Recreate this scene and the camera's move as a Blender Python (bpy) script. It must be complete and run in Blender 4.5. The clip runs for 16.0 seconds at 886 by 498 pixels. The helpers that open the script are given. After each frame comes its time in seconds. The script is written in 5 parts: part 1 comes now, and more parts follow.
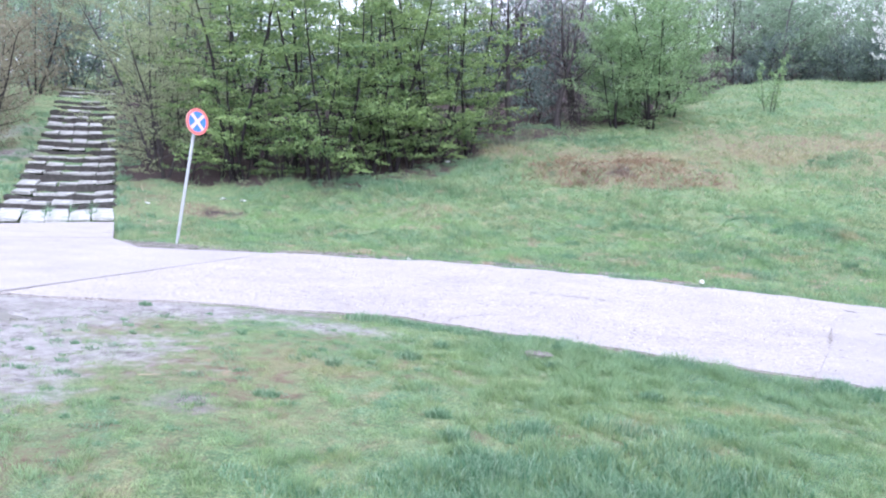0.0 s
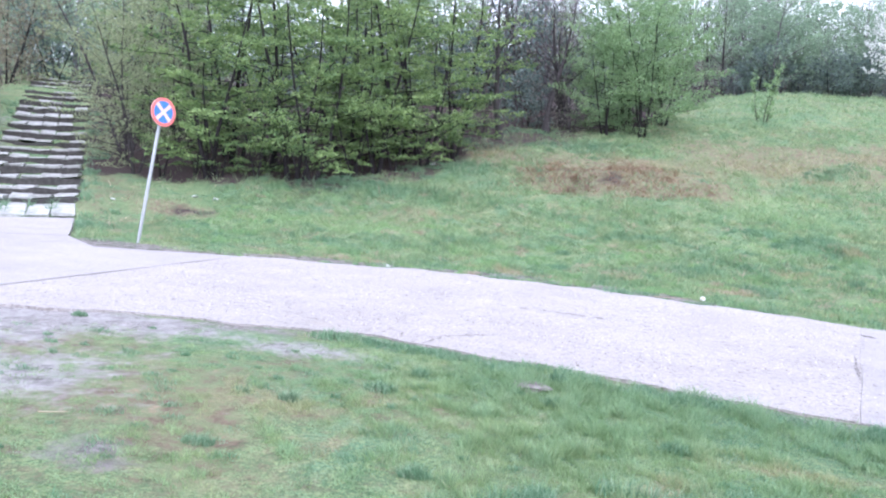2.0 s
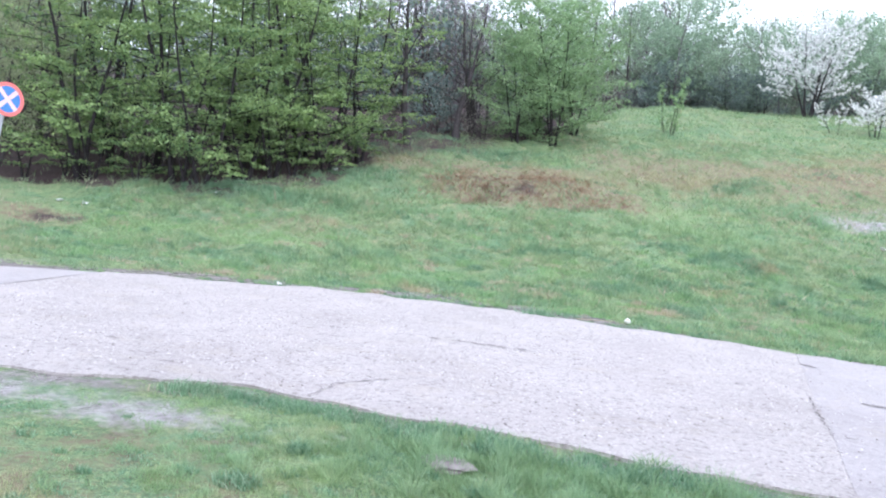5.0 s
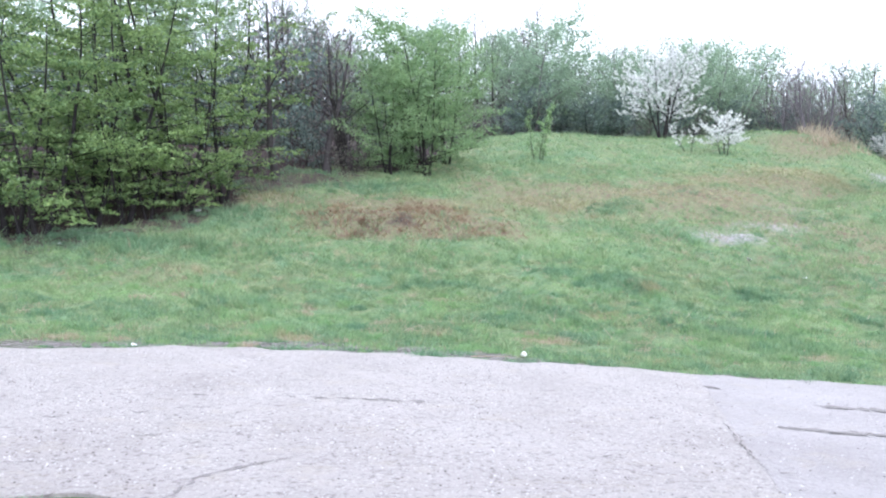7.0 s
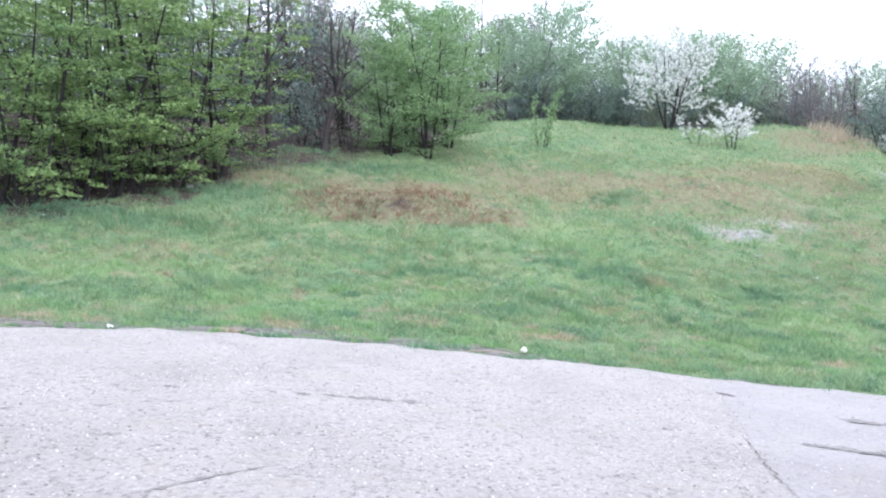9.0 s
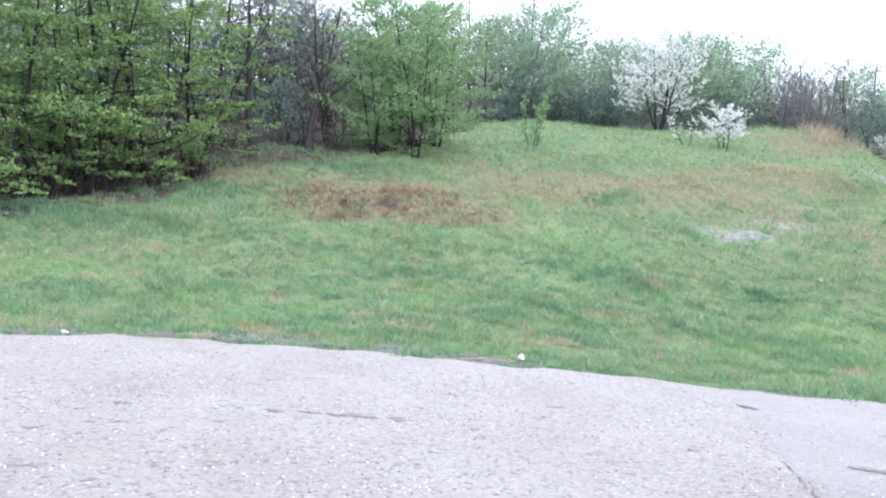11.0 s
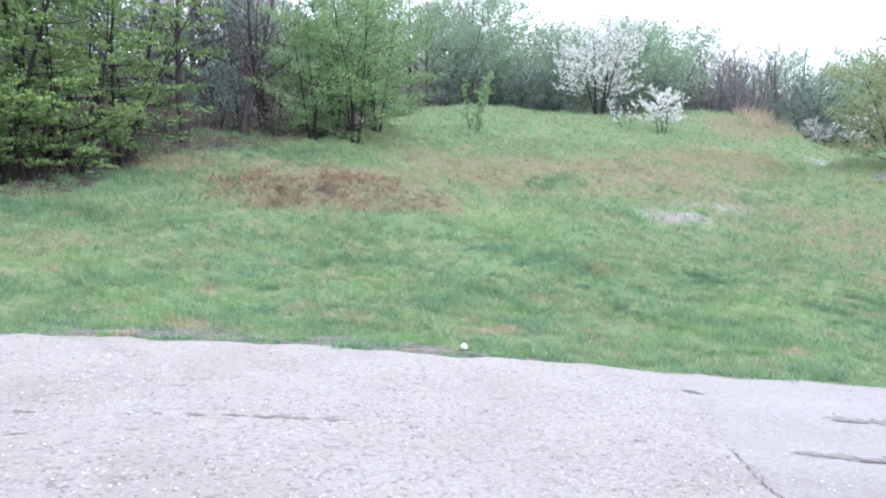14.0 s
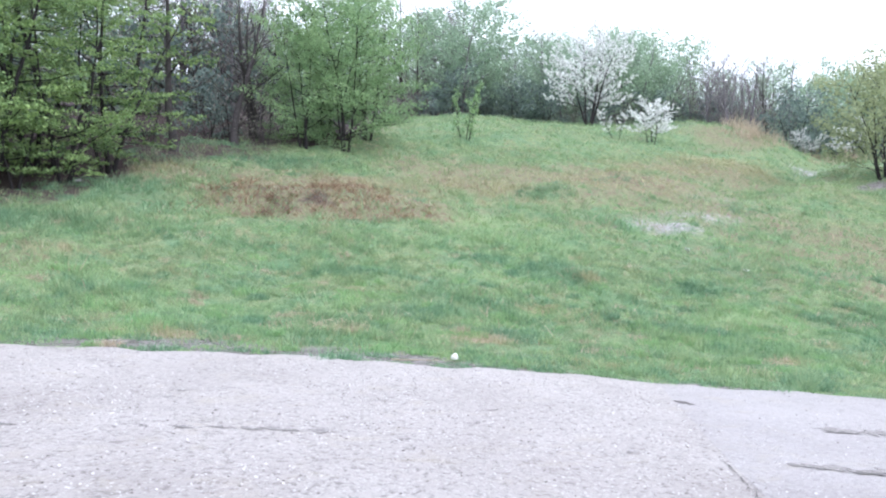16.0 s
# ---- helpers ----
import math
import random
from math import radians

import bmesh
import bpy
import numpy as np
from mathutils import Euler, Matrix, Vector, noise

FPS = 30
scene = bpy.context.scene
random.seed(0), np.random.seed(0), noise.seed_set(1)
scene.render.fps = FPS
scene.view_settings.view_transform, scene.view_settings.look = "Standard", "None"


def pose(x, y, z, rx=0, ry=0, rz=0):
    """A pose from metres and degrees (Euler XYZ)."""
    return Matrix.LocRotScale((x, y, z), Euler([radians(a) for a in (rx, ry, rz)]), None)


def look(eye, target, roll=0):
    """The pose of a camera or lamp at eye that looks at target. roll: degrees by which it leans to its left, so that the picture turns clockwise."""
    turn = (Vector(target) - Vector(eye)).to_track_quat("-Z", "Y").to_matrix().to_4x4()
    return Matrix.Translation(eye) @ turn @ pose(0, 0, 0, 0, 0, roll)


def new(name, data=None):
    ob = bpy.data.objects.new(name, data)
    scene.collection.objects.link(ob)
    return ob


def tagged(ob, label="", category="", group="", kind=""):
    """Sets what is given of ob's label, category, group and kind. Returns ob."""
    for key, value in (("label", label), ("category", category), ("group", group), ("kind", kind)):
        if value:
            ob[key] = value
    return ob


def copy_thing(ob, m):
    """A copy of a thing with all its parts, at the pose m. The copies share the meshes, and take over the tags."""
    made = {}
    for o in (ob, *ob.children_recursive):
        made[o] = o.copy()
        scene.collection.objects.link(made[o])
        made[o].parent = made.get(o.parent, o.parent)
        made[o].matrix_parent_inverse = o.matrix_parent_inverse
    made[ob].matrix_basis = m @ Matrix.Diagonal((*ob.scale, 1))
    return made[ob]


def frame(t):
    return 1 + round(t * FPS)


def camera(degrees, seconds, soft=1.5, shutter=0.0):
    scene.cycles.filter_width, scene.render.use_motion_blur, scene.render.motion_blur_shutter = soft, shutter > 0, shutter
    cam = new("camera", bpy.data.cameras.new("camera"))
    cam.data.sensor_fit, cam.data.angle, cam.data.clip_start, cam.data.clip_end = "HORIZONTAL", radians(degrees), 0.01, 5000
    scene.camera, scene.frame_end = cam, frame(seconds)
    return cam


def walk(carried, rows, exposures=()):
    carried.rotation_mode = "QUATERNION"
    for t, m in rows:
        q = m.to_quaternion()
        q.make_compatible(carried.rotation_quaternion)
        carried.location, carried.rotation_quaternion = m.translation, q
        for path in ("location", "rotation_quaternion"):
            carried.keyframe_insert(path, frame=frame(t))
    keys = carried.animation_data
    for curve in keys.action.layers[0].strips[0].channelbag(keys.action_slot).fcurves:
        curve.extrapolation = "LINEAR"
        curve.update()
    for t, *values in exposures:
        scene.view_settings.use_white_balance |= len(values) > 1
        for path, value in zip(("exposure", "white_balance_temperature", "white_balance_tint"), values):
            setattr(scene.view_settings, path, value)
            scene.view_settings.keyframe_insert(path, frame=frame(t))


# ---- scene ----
cam = camera(62.7, 16.0, soft=2.1)
PATH = [
    (0, pose(1.203, -1.757, 1.353, 86.18, 0.35, 16.20)),
    (0.5, pose(1.152, -1.529, 1.348, 85.08, -0.22, 15.38)),
    (1, pose(1.009, -1.261, 1.352, 85.45, 1.02, 13.35)),
    (1.5, pose(0.943, -1.061, 1.352, 85.57, -0.01, 13.68)),
    (2, pose(0.934, -0.826, 1.343, 86.54, -1.15, 14.94)),
    (2.5, pose(0.902, -0.630, 1.344, 86.14, -2.21, 14.11)),
    (3, pose(0.779, -0.412, 1.359, 86.13, 0.51, 13.91)),
    (3.5, pose(0.724, -0.233, 1.361, 85.88, 0.48, 14.29)),
    (4, pose(0.721, 0.038, 1.357, 86.82, 0.17, 13.38)),
    (4.2, pose(0.712, 0.136, 1.368, 86.87, -0.73, 11.28)),
    (6.3, pose(0.601, 1.131, 1.427, 88.79, -0.73, 3.31)),
    (6.5, pose(0.590, 1.181, 1.457, 89.20, -0.09, 1.38)),
    (7, pose(0.536, 1.403, 1.445, 89.85, 1.58, -2.13)),
    (7.5, pose(0.496, 1.605, 1.456, 88.78, 1.17, -1.98)),
    (8, pose(0.576, 1.744, 1.460, 90.13, -0.26, -0.70)),
    (8.5, pose(0.590, 1.884, 1.456, 88.25, -0.08, -1.43)),
    (8.7, pose(0.565, 1.927, 1.462, 88.55, -0.33, -2.17)),
    (10.8, pose(0.529, 2.741, 1.389, 88.92, -0.58, -2.29)),
    (11, pose(0.533, 2.809, 1.377, 88.99, -0.47, -3.32)),
    (11.5, pose(0.515, 2.997, 1.394, 90.48, 1.10, -5.23)),
    (12, pose(0.532, 3.095, 1.388, 89.01, 0.60, -4.42)),
    (12.5, pose(0.605, 3.145, 1.368, 88.91, -0.19, -6.87)),
    (13, pose(0.622, 3.158, 1.372, 88.09, 0.03, -7.93)),
    (13.5, pose(0.630, 3.145, 1.370, 88.21, 0.31, -7.62)),
    (14, pose(0.634, 3.141, 1.374, 87.90, 0.37, -7.67)),
    (14.5, pose(0.632, 3.158, 1.378, 88.22, 0.23, -7.91)),
    (15, pose(0.631, 3.172, 1.374, 88.35, 0.32, -8.02)),
    (15.5, pose(0.633, 3.188, 1.370, 88.88, 0.24, -8.30)),
    (16, pose(0.634, 3.189, 1.374, 88.64, 0.25, -8.43)),
]
walk(cam, PATH, exposures=[(0.0, 1.25, 5660, 20), (4.2, 1.16, 5760, 16), (6.5, 1.11, 5850, 13), (16.0, 1.11, 5900, 12)])

# ---- world and light ----
world = bpy.data.worlds.new("overcast_sky")
scene.world = world
world.use_nodes = True
wn, wl = world.node_tree.nodes, world.node_tree.links
wn.clear()
sky = wn.new("ShaderNodeTexSky")
sky.sky_type, sky.sun_disc = "NISHITA", False
sky.sun_elevation, sky.sun_rotation = radians(48), radians(150)
sky.dust_density, sky.air_density = 3.0, 1.0
cloud_noise = wn.new("ShaderNodeTexNoise")
cloud_noise.inputs["Scale"].default_value = 1.6
cloud_noise.inputs["Detail"].default_value = 5.0
cloud_ramp = wn.new("ShaderNodeValToRGB")
cloud_ramp.color_ramp.elements[0].position, cloud_ramp.color_ramp.elements[1].position = 0.3, 0.72
cloud_ramp.color_ramp.elements[0].color = (8.2, 8.7, 9.6, 1)
cloud_ramp.color_ramp.elements[1].color = (10.0, 10.2, 10.6, 1)
cloud_mix = wn.new("ShaderNodeMix")
cloud_mix.data_type = "RGBA"
cloud_mix.inputs["Factor"].default_value = 0.9
background = wn.new("ShaderNodeBackground")
background.inputs["Strength"].default_value = 0.11
world_out = wn.new("ShaderNodeOutputWorld")
wl.new(cloud_noise.outputs["Fac"], cloud_ramp.inputs["Fac"])
wl.new(sky.outputs["Color"], cloud_mix.inputs[6])
wl.new(cloud_ramp.outputs["Color"], cloud_mix.inputs[7])
wl.new(cloud_mix.outputs[2], background.inputs["Color"])
wl.new(background.outputs["Background"], world_out.inputs["Surface"])

sun = new("sun", bpy.data.lights.new("sun", "SUN"))
sun.data.energy, sun.data.angle, sun.data.color = 1.0, radians(25), (1.0, 0.97, 0.92)
sun.matrix_world = look((10, -20, 25), (0, 0, 0))

# ---- materials ----


class Mat:
    """A node material with the few nodes that the place needs."""

    def __init__(self, name, roughness=0.8, specular=0.3):
        self.m = bpy.data.materials.new(name)
        self.m.use_nodes = True
        self.n, self.l = self.m.node_tree.nodes, self.m.node_tree.links
        self.bsdf = self.n["Principled BSDF"]
        self.bsdf.inputs["Roughness"].default_value = roughness
        self.bsdf.inputs["Specular IOR Level"].default_value = specular
        self.coord = self.n.new("ShaderNodeTexCoord")

    def noise(self, scale, detail=4.0, rough=0.6, distortion=0.0, stretch=None):
        t = self.n.new("ShaderNodeTexNoise")
        t.inputs["Scale"].default_value, t.inputs["Detail"].default_value = scale, detail
        t.inputs["Roughness"].default_value, t.inputs["Distortion"].default_value = rough, distortion
        if stretch:
            m = self.n.new("ShaderNodeMapping")
            m.inputs["Scale"].default_value = stretch
            self.l.new(self.coord.outputs["Object"], m.inputs["Vector"])
            self.l.new(m.outputs["Vector"], t.inputs["Vector"])
        else:
            self.l.new(self.coord.outputs["Object"], t.inputs["Vector"])
        return t.outputs["Fac"]

    def voronoi(self, scale, feature="F1", out="Distance"):
        t = self.n.new("ShaderNodeTexVoronoi")
        t.feature = feature
        t.inputs["Scale"].default_value = scale
        self.l.new(self.coord.outputs["Object"], t.inputs["Vector"])
        return t.outputs[out]

    def ramp(self, fac, stops):
        r = self.n.new("ShaderNodeValToRGB")
        e = r.color_ramp.elements
        while len(e) < len(stops):
            e.new(0.5)
        for k, (p, c) in enumerate(stops):
            e[k].position = p
            e[k].color = (*c, 1) if not isinstance(c, (int, float)) else (c, c, c, 1)
        self.l.new(fac, r.inputs["Fac"])
        return r.outputs["Color"]

    def mix(self, fac, a, b, mode="MIX"):
        x = self.n.new("ShaderNodeMix")
        x.data_type, x.blend_type = "RGBA", mode
        for value, slot in ((fac, 0), (a, 6), (b, 7)):
            if isinstance(value, (int, float)):
                x.inputs[slot].default_value = value
            elif isinstance(value, tuple):
                x.inputs[slot].default_value = (*value, 1)
            else:
                self.l.new(value, x.inputs[slot])
        return x.outputs[2]

    def island(self):
        return self.n.new("ShaderNodeNewGeometry").outputs["Random Per Island"]

    def each(self):
        return self.n.new("ShaderNodeObjectInfo").outputs["Random"]

    def attribute(self, name):
        a = self.n.new("ShaderNodeAttribute")
        a.attribute_name = name
        sep = self.n.new("ShaderNodeSeparateColor")
        self.l.new(a.outputs["Color"], sep.inputs["Color"])
        return {"Red": sep.outputs["Red"], "Green": sep.outputs["Green"], "Blue": sep.outputs["Blue"], "Alpha": a.outputs["Alpha"]}

    def color(self, value):
        if isinstance(value, tuple):
            self.bsdf.inputs["Base Color"].default_value = (*value, 1)
        else:
            self.l.new(value, self.bsdf.inputs["Base Color"])
        return self

    def rough(self, value):
        self.l.new(value, self.bsdf.inputs["Roughness"])
        return self

    def bump(self, fac, strength=0.4, distance=0.02):
        b = self.n.new("ShaderNodeBump")
        b.inputs["Strength"].default_value, b.inputs["Distance"].default_value = strength, distance
        self.l.new(fac, b.inputs["Height"])
        self.l.new(b.outputs["Normal"], self.bsdf.inputs["Normal"])
        return self

    def translucent(self, color, amount):
        t = self.n.new("ShaderNodeBsdfTranslucent")
        x = self.n.new("ShaderNodeMixShader")
        x.inputs["Fac"].default_value = amount
        self.l.new(color, t.inputs["Color"])
        self.l.new(self.bsdf.outputs["BSDF"], x.inputs[1])
        self.l.new(t.outputs["BSDF"], x.inputs[2])
        self.l.new(x.outputs["Shader"], self.n["Material Output"].inputs["Surface"])
        return self


def leaf_material(name, dark, mid, light, amount=0.45):
    k = Mat(name, 0.55, 0.3)
    c = k.ramp(k.island(), [(0.0, dark), (0.5, mid), (1.0, light)])
    c = k.mix(0.35, c, k.ramp(k.noise(0.7, 2.0), [(0.35, dark), (0.65, light)]))
    c = k.mix(0.22, c, k.ramp(k.each(), [(0.0, dark), (1.0, light)]))
    return k.color(c).translucent(c, amount).m


def bark_material(name, dark, light):
    k = Mat(name, 0.9, 0.2)
    f = k.noise(9.0, 6.0, 0.7)
    return k.color(k.mix(0.3, k.ramp(f, [(0.3, dark), (0.7, light)]), k.ramp(k.noise(1.3), [(0.4, dark), (0.6, light)]))).bump(f, 0.6, 0.02).m


def plain_material(name, a, b, roughness=0.7, scale=8.0, specular=0.3, metallic=0.0):
    k = Mat(name, roughness, specular)
    f = k.noise(scale, 5.0)
    k.bsdf.inputs["Metallic"].default_value = metallic
    return k.color(k.ramp(f, [(0.3, a), (0.7, b)])).bump(f, 0.15, 0.01).m


LEAF_WOOD = leaf_material("leaf_fresh_green", (0.062, 0.12, 0.06), (0.17, 0.29, 0.12), (0.40, 0.52, 0.195), 0.3)
LEAF_PALE = leaf_material("leaf_pale_green", (0.14, 0.245, 0.13), (0.25, 0.39, 0.19), (0.40, 0.53, 0.265), 0.45)
# paler and greyer: the far trees' distance haze is put into the leaf colour
LEAF_FAR_HAZE = leaf_material("leaf_grey_green_haze", (0.225, 0.325, 0.235), (0.335, 0.45, 0.315), (0.45, 0.57, 0.39), 0.5)
LEAF_DARK = leaf_material("leaf_dark_green", (0.125, 0.17, 0.165), (0.18, 0.24, 0.22), (0.25, 0.32, 0.275), 0.45)
LEAF_OLIVE = leaf_material("leaf_olive", (0.21, 0.25, 0.15), (0.32, 0.37, 0.21), (0.44, 0.48, 0.28), 0.45)
LEAF_BUD = leaf_material("leaf_brown_bud", (0.20, 0.175, 0.13), (0.29, 0.255, 0.18), (0.35, 0.34, 0.23))
LEAF_GREY = leaf_material("bud_grey_brown", (0.20, 0.18, 0.17), (0.28, 0.26, 0.235), (0.35, 0.335, 0.27))
BLOSSOM = leaf_material("white_blossom", (0.74, 0.74, 0.72), (0.83, 0.83, 0.83), (0.87, 0.87, 0.85), 0.35)
BARK_DARK = bark_material("bark_dark", (0.016, 0.014, 0.015), (0.045, 0.04, 0.042))
# bark of the far trees, lightened to hold the haze of distance
BARK_FAR_HAZE = bark_material("bark_pale_haze", (0.13, 0.12, 0.125), (0.23, 0.215, 0.225))
# mauve-grey for the far bare trees, haze mixed into the bark colour
BARK_MAUVE_HAZE = bark_material("bark_mauve_grey_haze", (0.12, 0.105, 0.118), (0.22, 0.20, 0.22))
BARK_GREY = bark_material("bark_grey", (0.035, 0.03, 0.032), (0.09, 0.08, 0.083))


def turf(k):
    """The meadow's colours in patches: lush, plain, yellowish and straw."""
    wide, mid, small = k.noise(0.42, 5.0, 0.65, 0.3), k.noise(1.3, 6.0, 0.72, 0.6), k.noise(5.0, 6.0, 0.78, 0.5)
    c = k.ramp(mid, [(0.38, (0.120, 0.257, 0.142)), (0.46, (0.219, 0.378, 0.193)), (0.53, (0.328, 0.462, 0.229)), (0.62, (0.470, 0.465, 0.289))])
    c = k.mix(k.ramp(wide, [(0.42, 0.0), (0.62, 0.6)]), c, (0.410, 0.430, 0.252))
    c = k.mix(k.ramp(k.noise(0.7, 6.0, 0.7, 0.8), [(0.50, 0.0), (0.60, 0.75)]), c, (0.179, 0.362, 0.229))
    c = k.mix(k.ramp(small, [(0.49, 0.0), (0.58, 0.75)]), c, (0.094, 0.200, 0.102))
    c = k.mix(k.ramp(k.noise(2.3, 6.0, 0.8, 0.7), [(0.54, 0.0), (0.62, 0.55)]), c, (0.378, 0.525, 0.264))
    c = k.mix(k.ramp(k.noise(15.0, 5.0, 0.7, 0.4), [(0.50, 0.0), (0.60, 0.5)]), c, (0.109, 0.215, 0.112))
    c = k.mix(k.ramp(k.noise(11.0, 5.0, 0.7, 0.6), [(0.54, 0.0), (0.64, 0.45)]), c, (0.418, 0.525, 0.275))
    c = k.mix(k.ramp(k.noise(1.1, 7.0, 0.8, 0.9), [(0.55, 0.0), (0.63, 0.8)]), c, (0.470, 0.375, 0.258))
    tone, ragged = k.attribute("tone"), k.noise(3.4, 6.0, 0.75, 0.5)
    for channel, colours, most in (("Blue", ((0.27, 0.42, 0.20), (0.38, 0.51, 0.26)), 0.7), ("Red", ((0.10, 0.22, 0.135), (0.20, 0.36, 0.225)), 0.8), ("Green", ((0.33, 0.27, 0.165), (0.54, 0.445, 0.29)), 0.9)):
        add = k.n.new("ShaderNodeMath")
        add.operation = "ADD"
        k.l.new(tone[channel], add.inputs[0])
        k.l.new(ragged, add.inputs[1])
        c = k.mix(k.ramp(add.outputs[0], [(0.72, 0.0), (1.05, most)]), c, k.ramp(small, [(0.35, colours[0]), (0.62, colours[1])]))
    return c


def ground_material():
    k = Mat("ground_soil_and_turf", 0.95, 0.15)
    zone = k.attribute("zone")
    fine, mid, wide = k.noise(22.0, 6.0, 0.7), k.noise(2.2, 5.0, 0.65), k.noise(0.33, 4.0, 0.6)
    # turf colour darkened in specks for the shade between the blades
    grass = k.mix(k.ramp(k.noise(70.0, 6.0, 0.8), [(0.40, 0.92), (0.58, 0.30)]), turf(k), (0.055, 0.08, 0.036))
    grass = k.mix(k.ramp(k.noise(38.0, 5.0, 0.75, 0.2), [(0.53, 0.0), (0.62, 0.6)]), grass, (0.36, 0.42, 0.20))
    dry = k.ramp(k.noise(7.0, 6.0, 0.75), [(0.3, (0.09, 0.063, 0.05)), (0.45, (0.20, 0.15, 0.11)), (0.54, (0.18, 0.215, 0.115)), (0.64, (0.28, 0.215, 0.15)), (0.78, (0.40, 0.34, 0.24))])
    # leaf litter, its colour darkened further for the shade under the canopy
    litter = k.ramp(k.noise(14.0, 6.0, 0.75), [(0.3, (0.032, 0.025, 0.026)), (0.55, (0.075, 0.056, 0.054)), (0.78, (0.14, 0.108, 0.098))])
    mud = k.ramp(k.noise(11.0, 6.0, 0.7), [(0.3, (0.12, 0.105, 0.10)), (0.55, (0.23, 0.205, 0.20)), (0.75, (0.34, 0.315, 0.31))])
    broken = k.noise(5.0, 6.0, 0.75)

    def where(channel):
        add = k.n.new("ShaderNodeMath")
        add.operation = "ADD"
        k.l.new(channel, add.inputs[0])
        k.l.new(broken, add.inputs[1])
        return k.ramp(add.outputs[0], [(0.72, 0.0), (1.0, 1.0)])

    wet = where(zone["Red"])
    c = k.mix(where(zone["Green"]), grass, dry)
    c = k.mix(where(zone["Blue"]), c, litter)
    c = k.mix(wet, c, mud)
    # pale mud, with the sky sheen of its wet patches lightened into the colour
    silt_sheen = k.ramp(k.noise(7.0, 6.0, 0.7, 0.5), [(0.32, (0.15, 0.135, 0.13)), (0.47, (0.30, 0.28, 0.28)), (0.6, (0.38, 0.36, 0.355)), (0.72, (0.46, 0.435, 0.43))])
    pale = where(zone["Alpha"])
    c = k.mix(pale, c, silt_sheen)
    damp = k.ramp(k.noise(2.6, 4.0), [(0.45, 0.12), (0.6, 0.6)])
    k.rough(k.mix(pale, k.mix(wet, (0.95, 0.95, 0.95), damp), damp))
    return k.color(c).bump(fine, 0.8, 0.04).m


def road_material(name, a, b, speck, pits):
    k = Mat(name, 0.75, 0.35)
    grain = k.noise(45.0, 6.0, 0.75)
    lumps = k.noise(21.0, 6.0, 0.78, 0.4)
    c = k.mix(0.5, k.ramp(k.noise(0.8, 5.0, 0.65), [(0.35, a), (0.65, b)]), k.ramp(grain, [(0.35, a), (0.65, b)]))
    stones = k.voronoi(27.0)
    flecks = k.mix(1.0, k.ramp(stones, [(0.16, speck), (0.36, 0.0)]), k.ramp(k.noise(8.0, 5.0, 0.8), [(0.36, 0.1), (0.52, 1.0)]), "MULTIPLY")
    c = k.mix(flecks, c, (0.64, 0.62, 0.60))
    c = k.mix(k.ramp(lumps, [(0.525, 0.0), (0.60, pits)]), c, (0.15, 0.13, 0.125))
    c = k.mix(k.ramp(k.noise(0.45, 6.0, 0.7, 0.6), [(0.5, 0.0), (0.7, 0.22)]), c, (0.20, 0.17, 0.16))
    dents = k.noise(4.6, 6.0, 0.78, 0.4, (1.0, 2.4, 1.0))
    c = k.mix(k.ramp(dents, [(0.60, 0.0), (0.68, pits)]), c, (0.17, 0.15, 0.14))
    c = k.mix(k.ramp(k.noise(1.9, 6.0, 0.75, 0.5, (1.0, 1.8, 1.0)), [(0.54, 0.0), (0.68, 0.4)]), c, (0.44, 0.385, 0.315))
    k.rough(k.ramp(k.noise(1.7, 4.0), [(0.3, 0.55), (0.7, 0.85)]))
    return k.color(c).bump(k.mix(0.35, lumps, stones), 1.0, 0.04).m


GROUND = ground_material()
ROAD = road_material("road_worn_aggregate", (0.385, 0.345, 0.335), (0.495, 0.455, 0.443), 0.6, 0.6)
CONCRETE = road_material("road_smooth_concrete", (0.375, 0.342, 0.345), (0.47, 0.437, 0.44), 0.4, 0.3)
# wet concrete treads; the sky's reflection is lifted into their pale base colour
SLAB = plain_material("stair_slab_wet_sheen", (0.22, 0.22, 0.205), (0.56, 0.555, 0.545), 0.45, 5.0, 0.45)
KERB = plain_material("stair_riser_dark", (0.03, 0.028, 0.026), (0.085, 0.08, 0.075), 0.85, 9.0)
CRACK = plain_material("crack_filled_with_grit", (0.13, 0.12, 0.115), (0.36, 0.33, 0.325), 0.9, 40.0)
PIT = plain_material("broken_edge_of_hole", (0.09, 0.08, 0.078), (0.22, 0.20, 0.195), 0.9, 40.0)
# grey base colour stands in for the bright sky mirrored in the puddles
WATER = plain_material("puddle_water_sky_sheen", (0.26, 0.25, 0.24), (0.34, 0.33, 0.32), 0.08, 3.0, 0.9)
STEEL = plain_material("galvanised_steel", (0.42, 0.44, 0.47), (0.52, 0.54, 0.57), 0.5, 14.0, 0.5, 0.3)
SIGN_RED = plain_material("sign_red", (0.78, 0.17, 0.16), (0.84, 0.22, 0.20), 0.45, 20.0)
SIGN_BLUE = plain_material("sign_blue", (0.06, 0.19, 0.48), (0.09, 0.24, 0.55), 0.45, 20.0)
SIGN_WHITE = plain_material("sign_faded_pink", (0.78, 0.52, 0.54), (0.84, 0.60, 0.62), 0.45, 20.0)
STONE = plain_material("white_stone", (0.55, 0.54, 0.50), (0.78, 0.77, 0.74), 0.8, 20.0)
GREYSTONE = plain_material("grey_flat_stone", (0.12, 0.105, 0.10), (0.27, 0.245, 0.235), 0.85, 16.0)
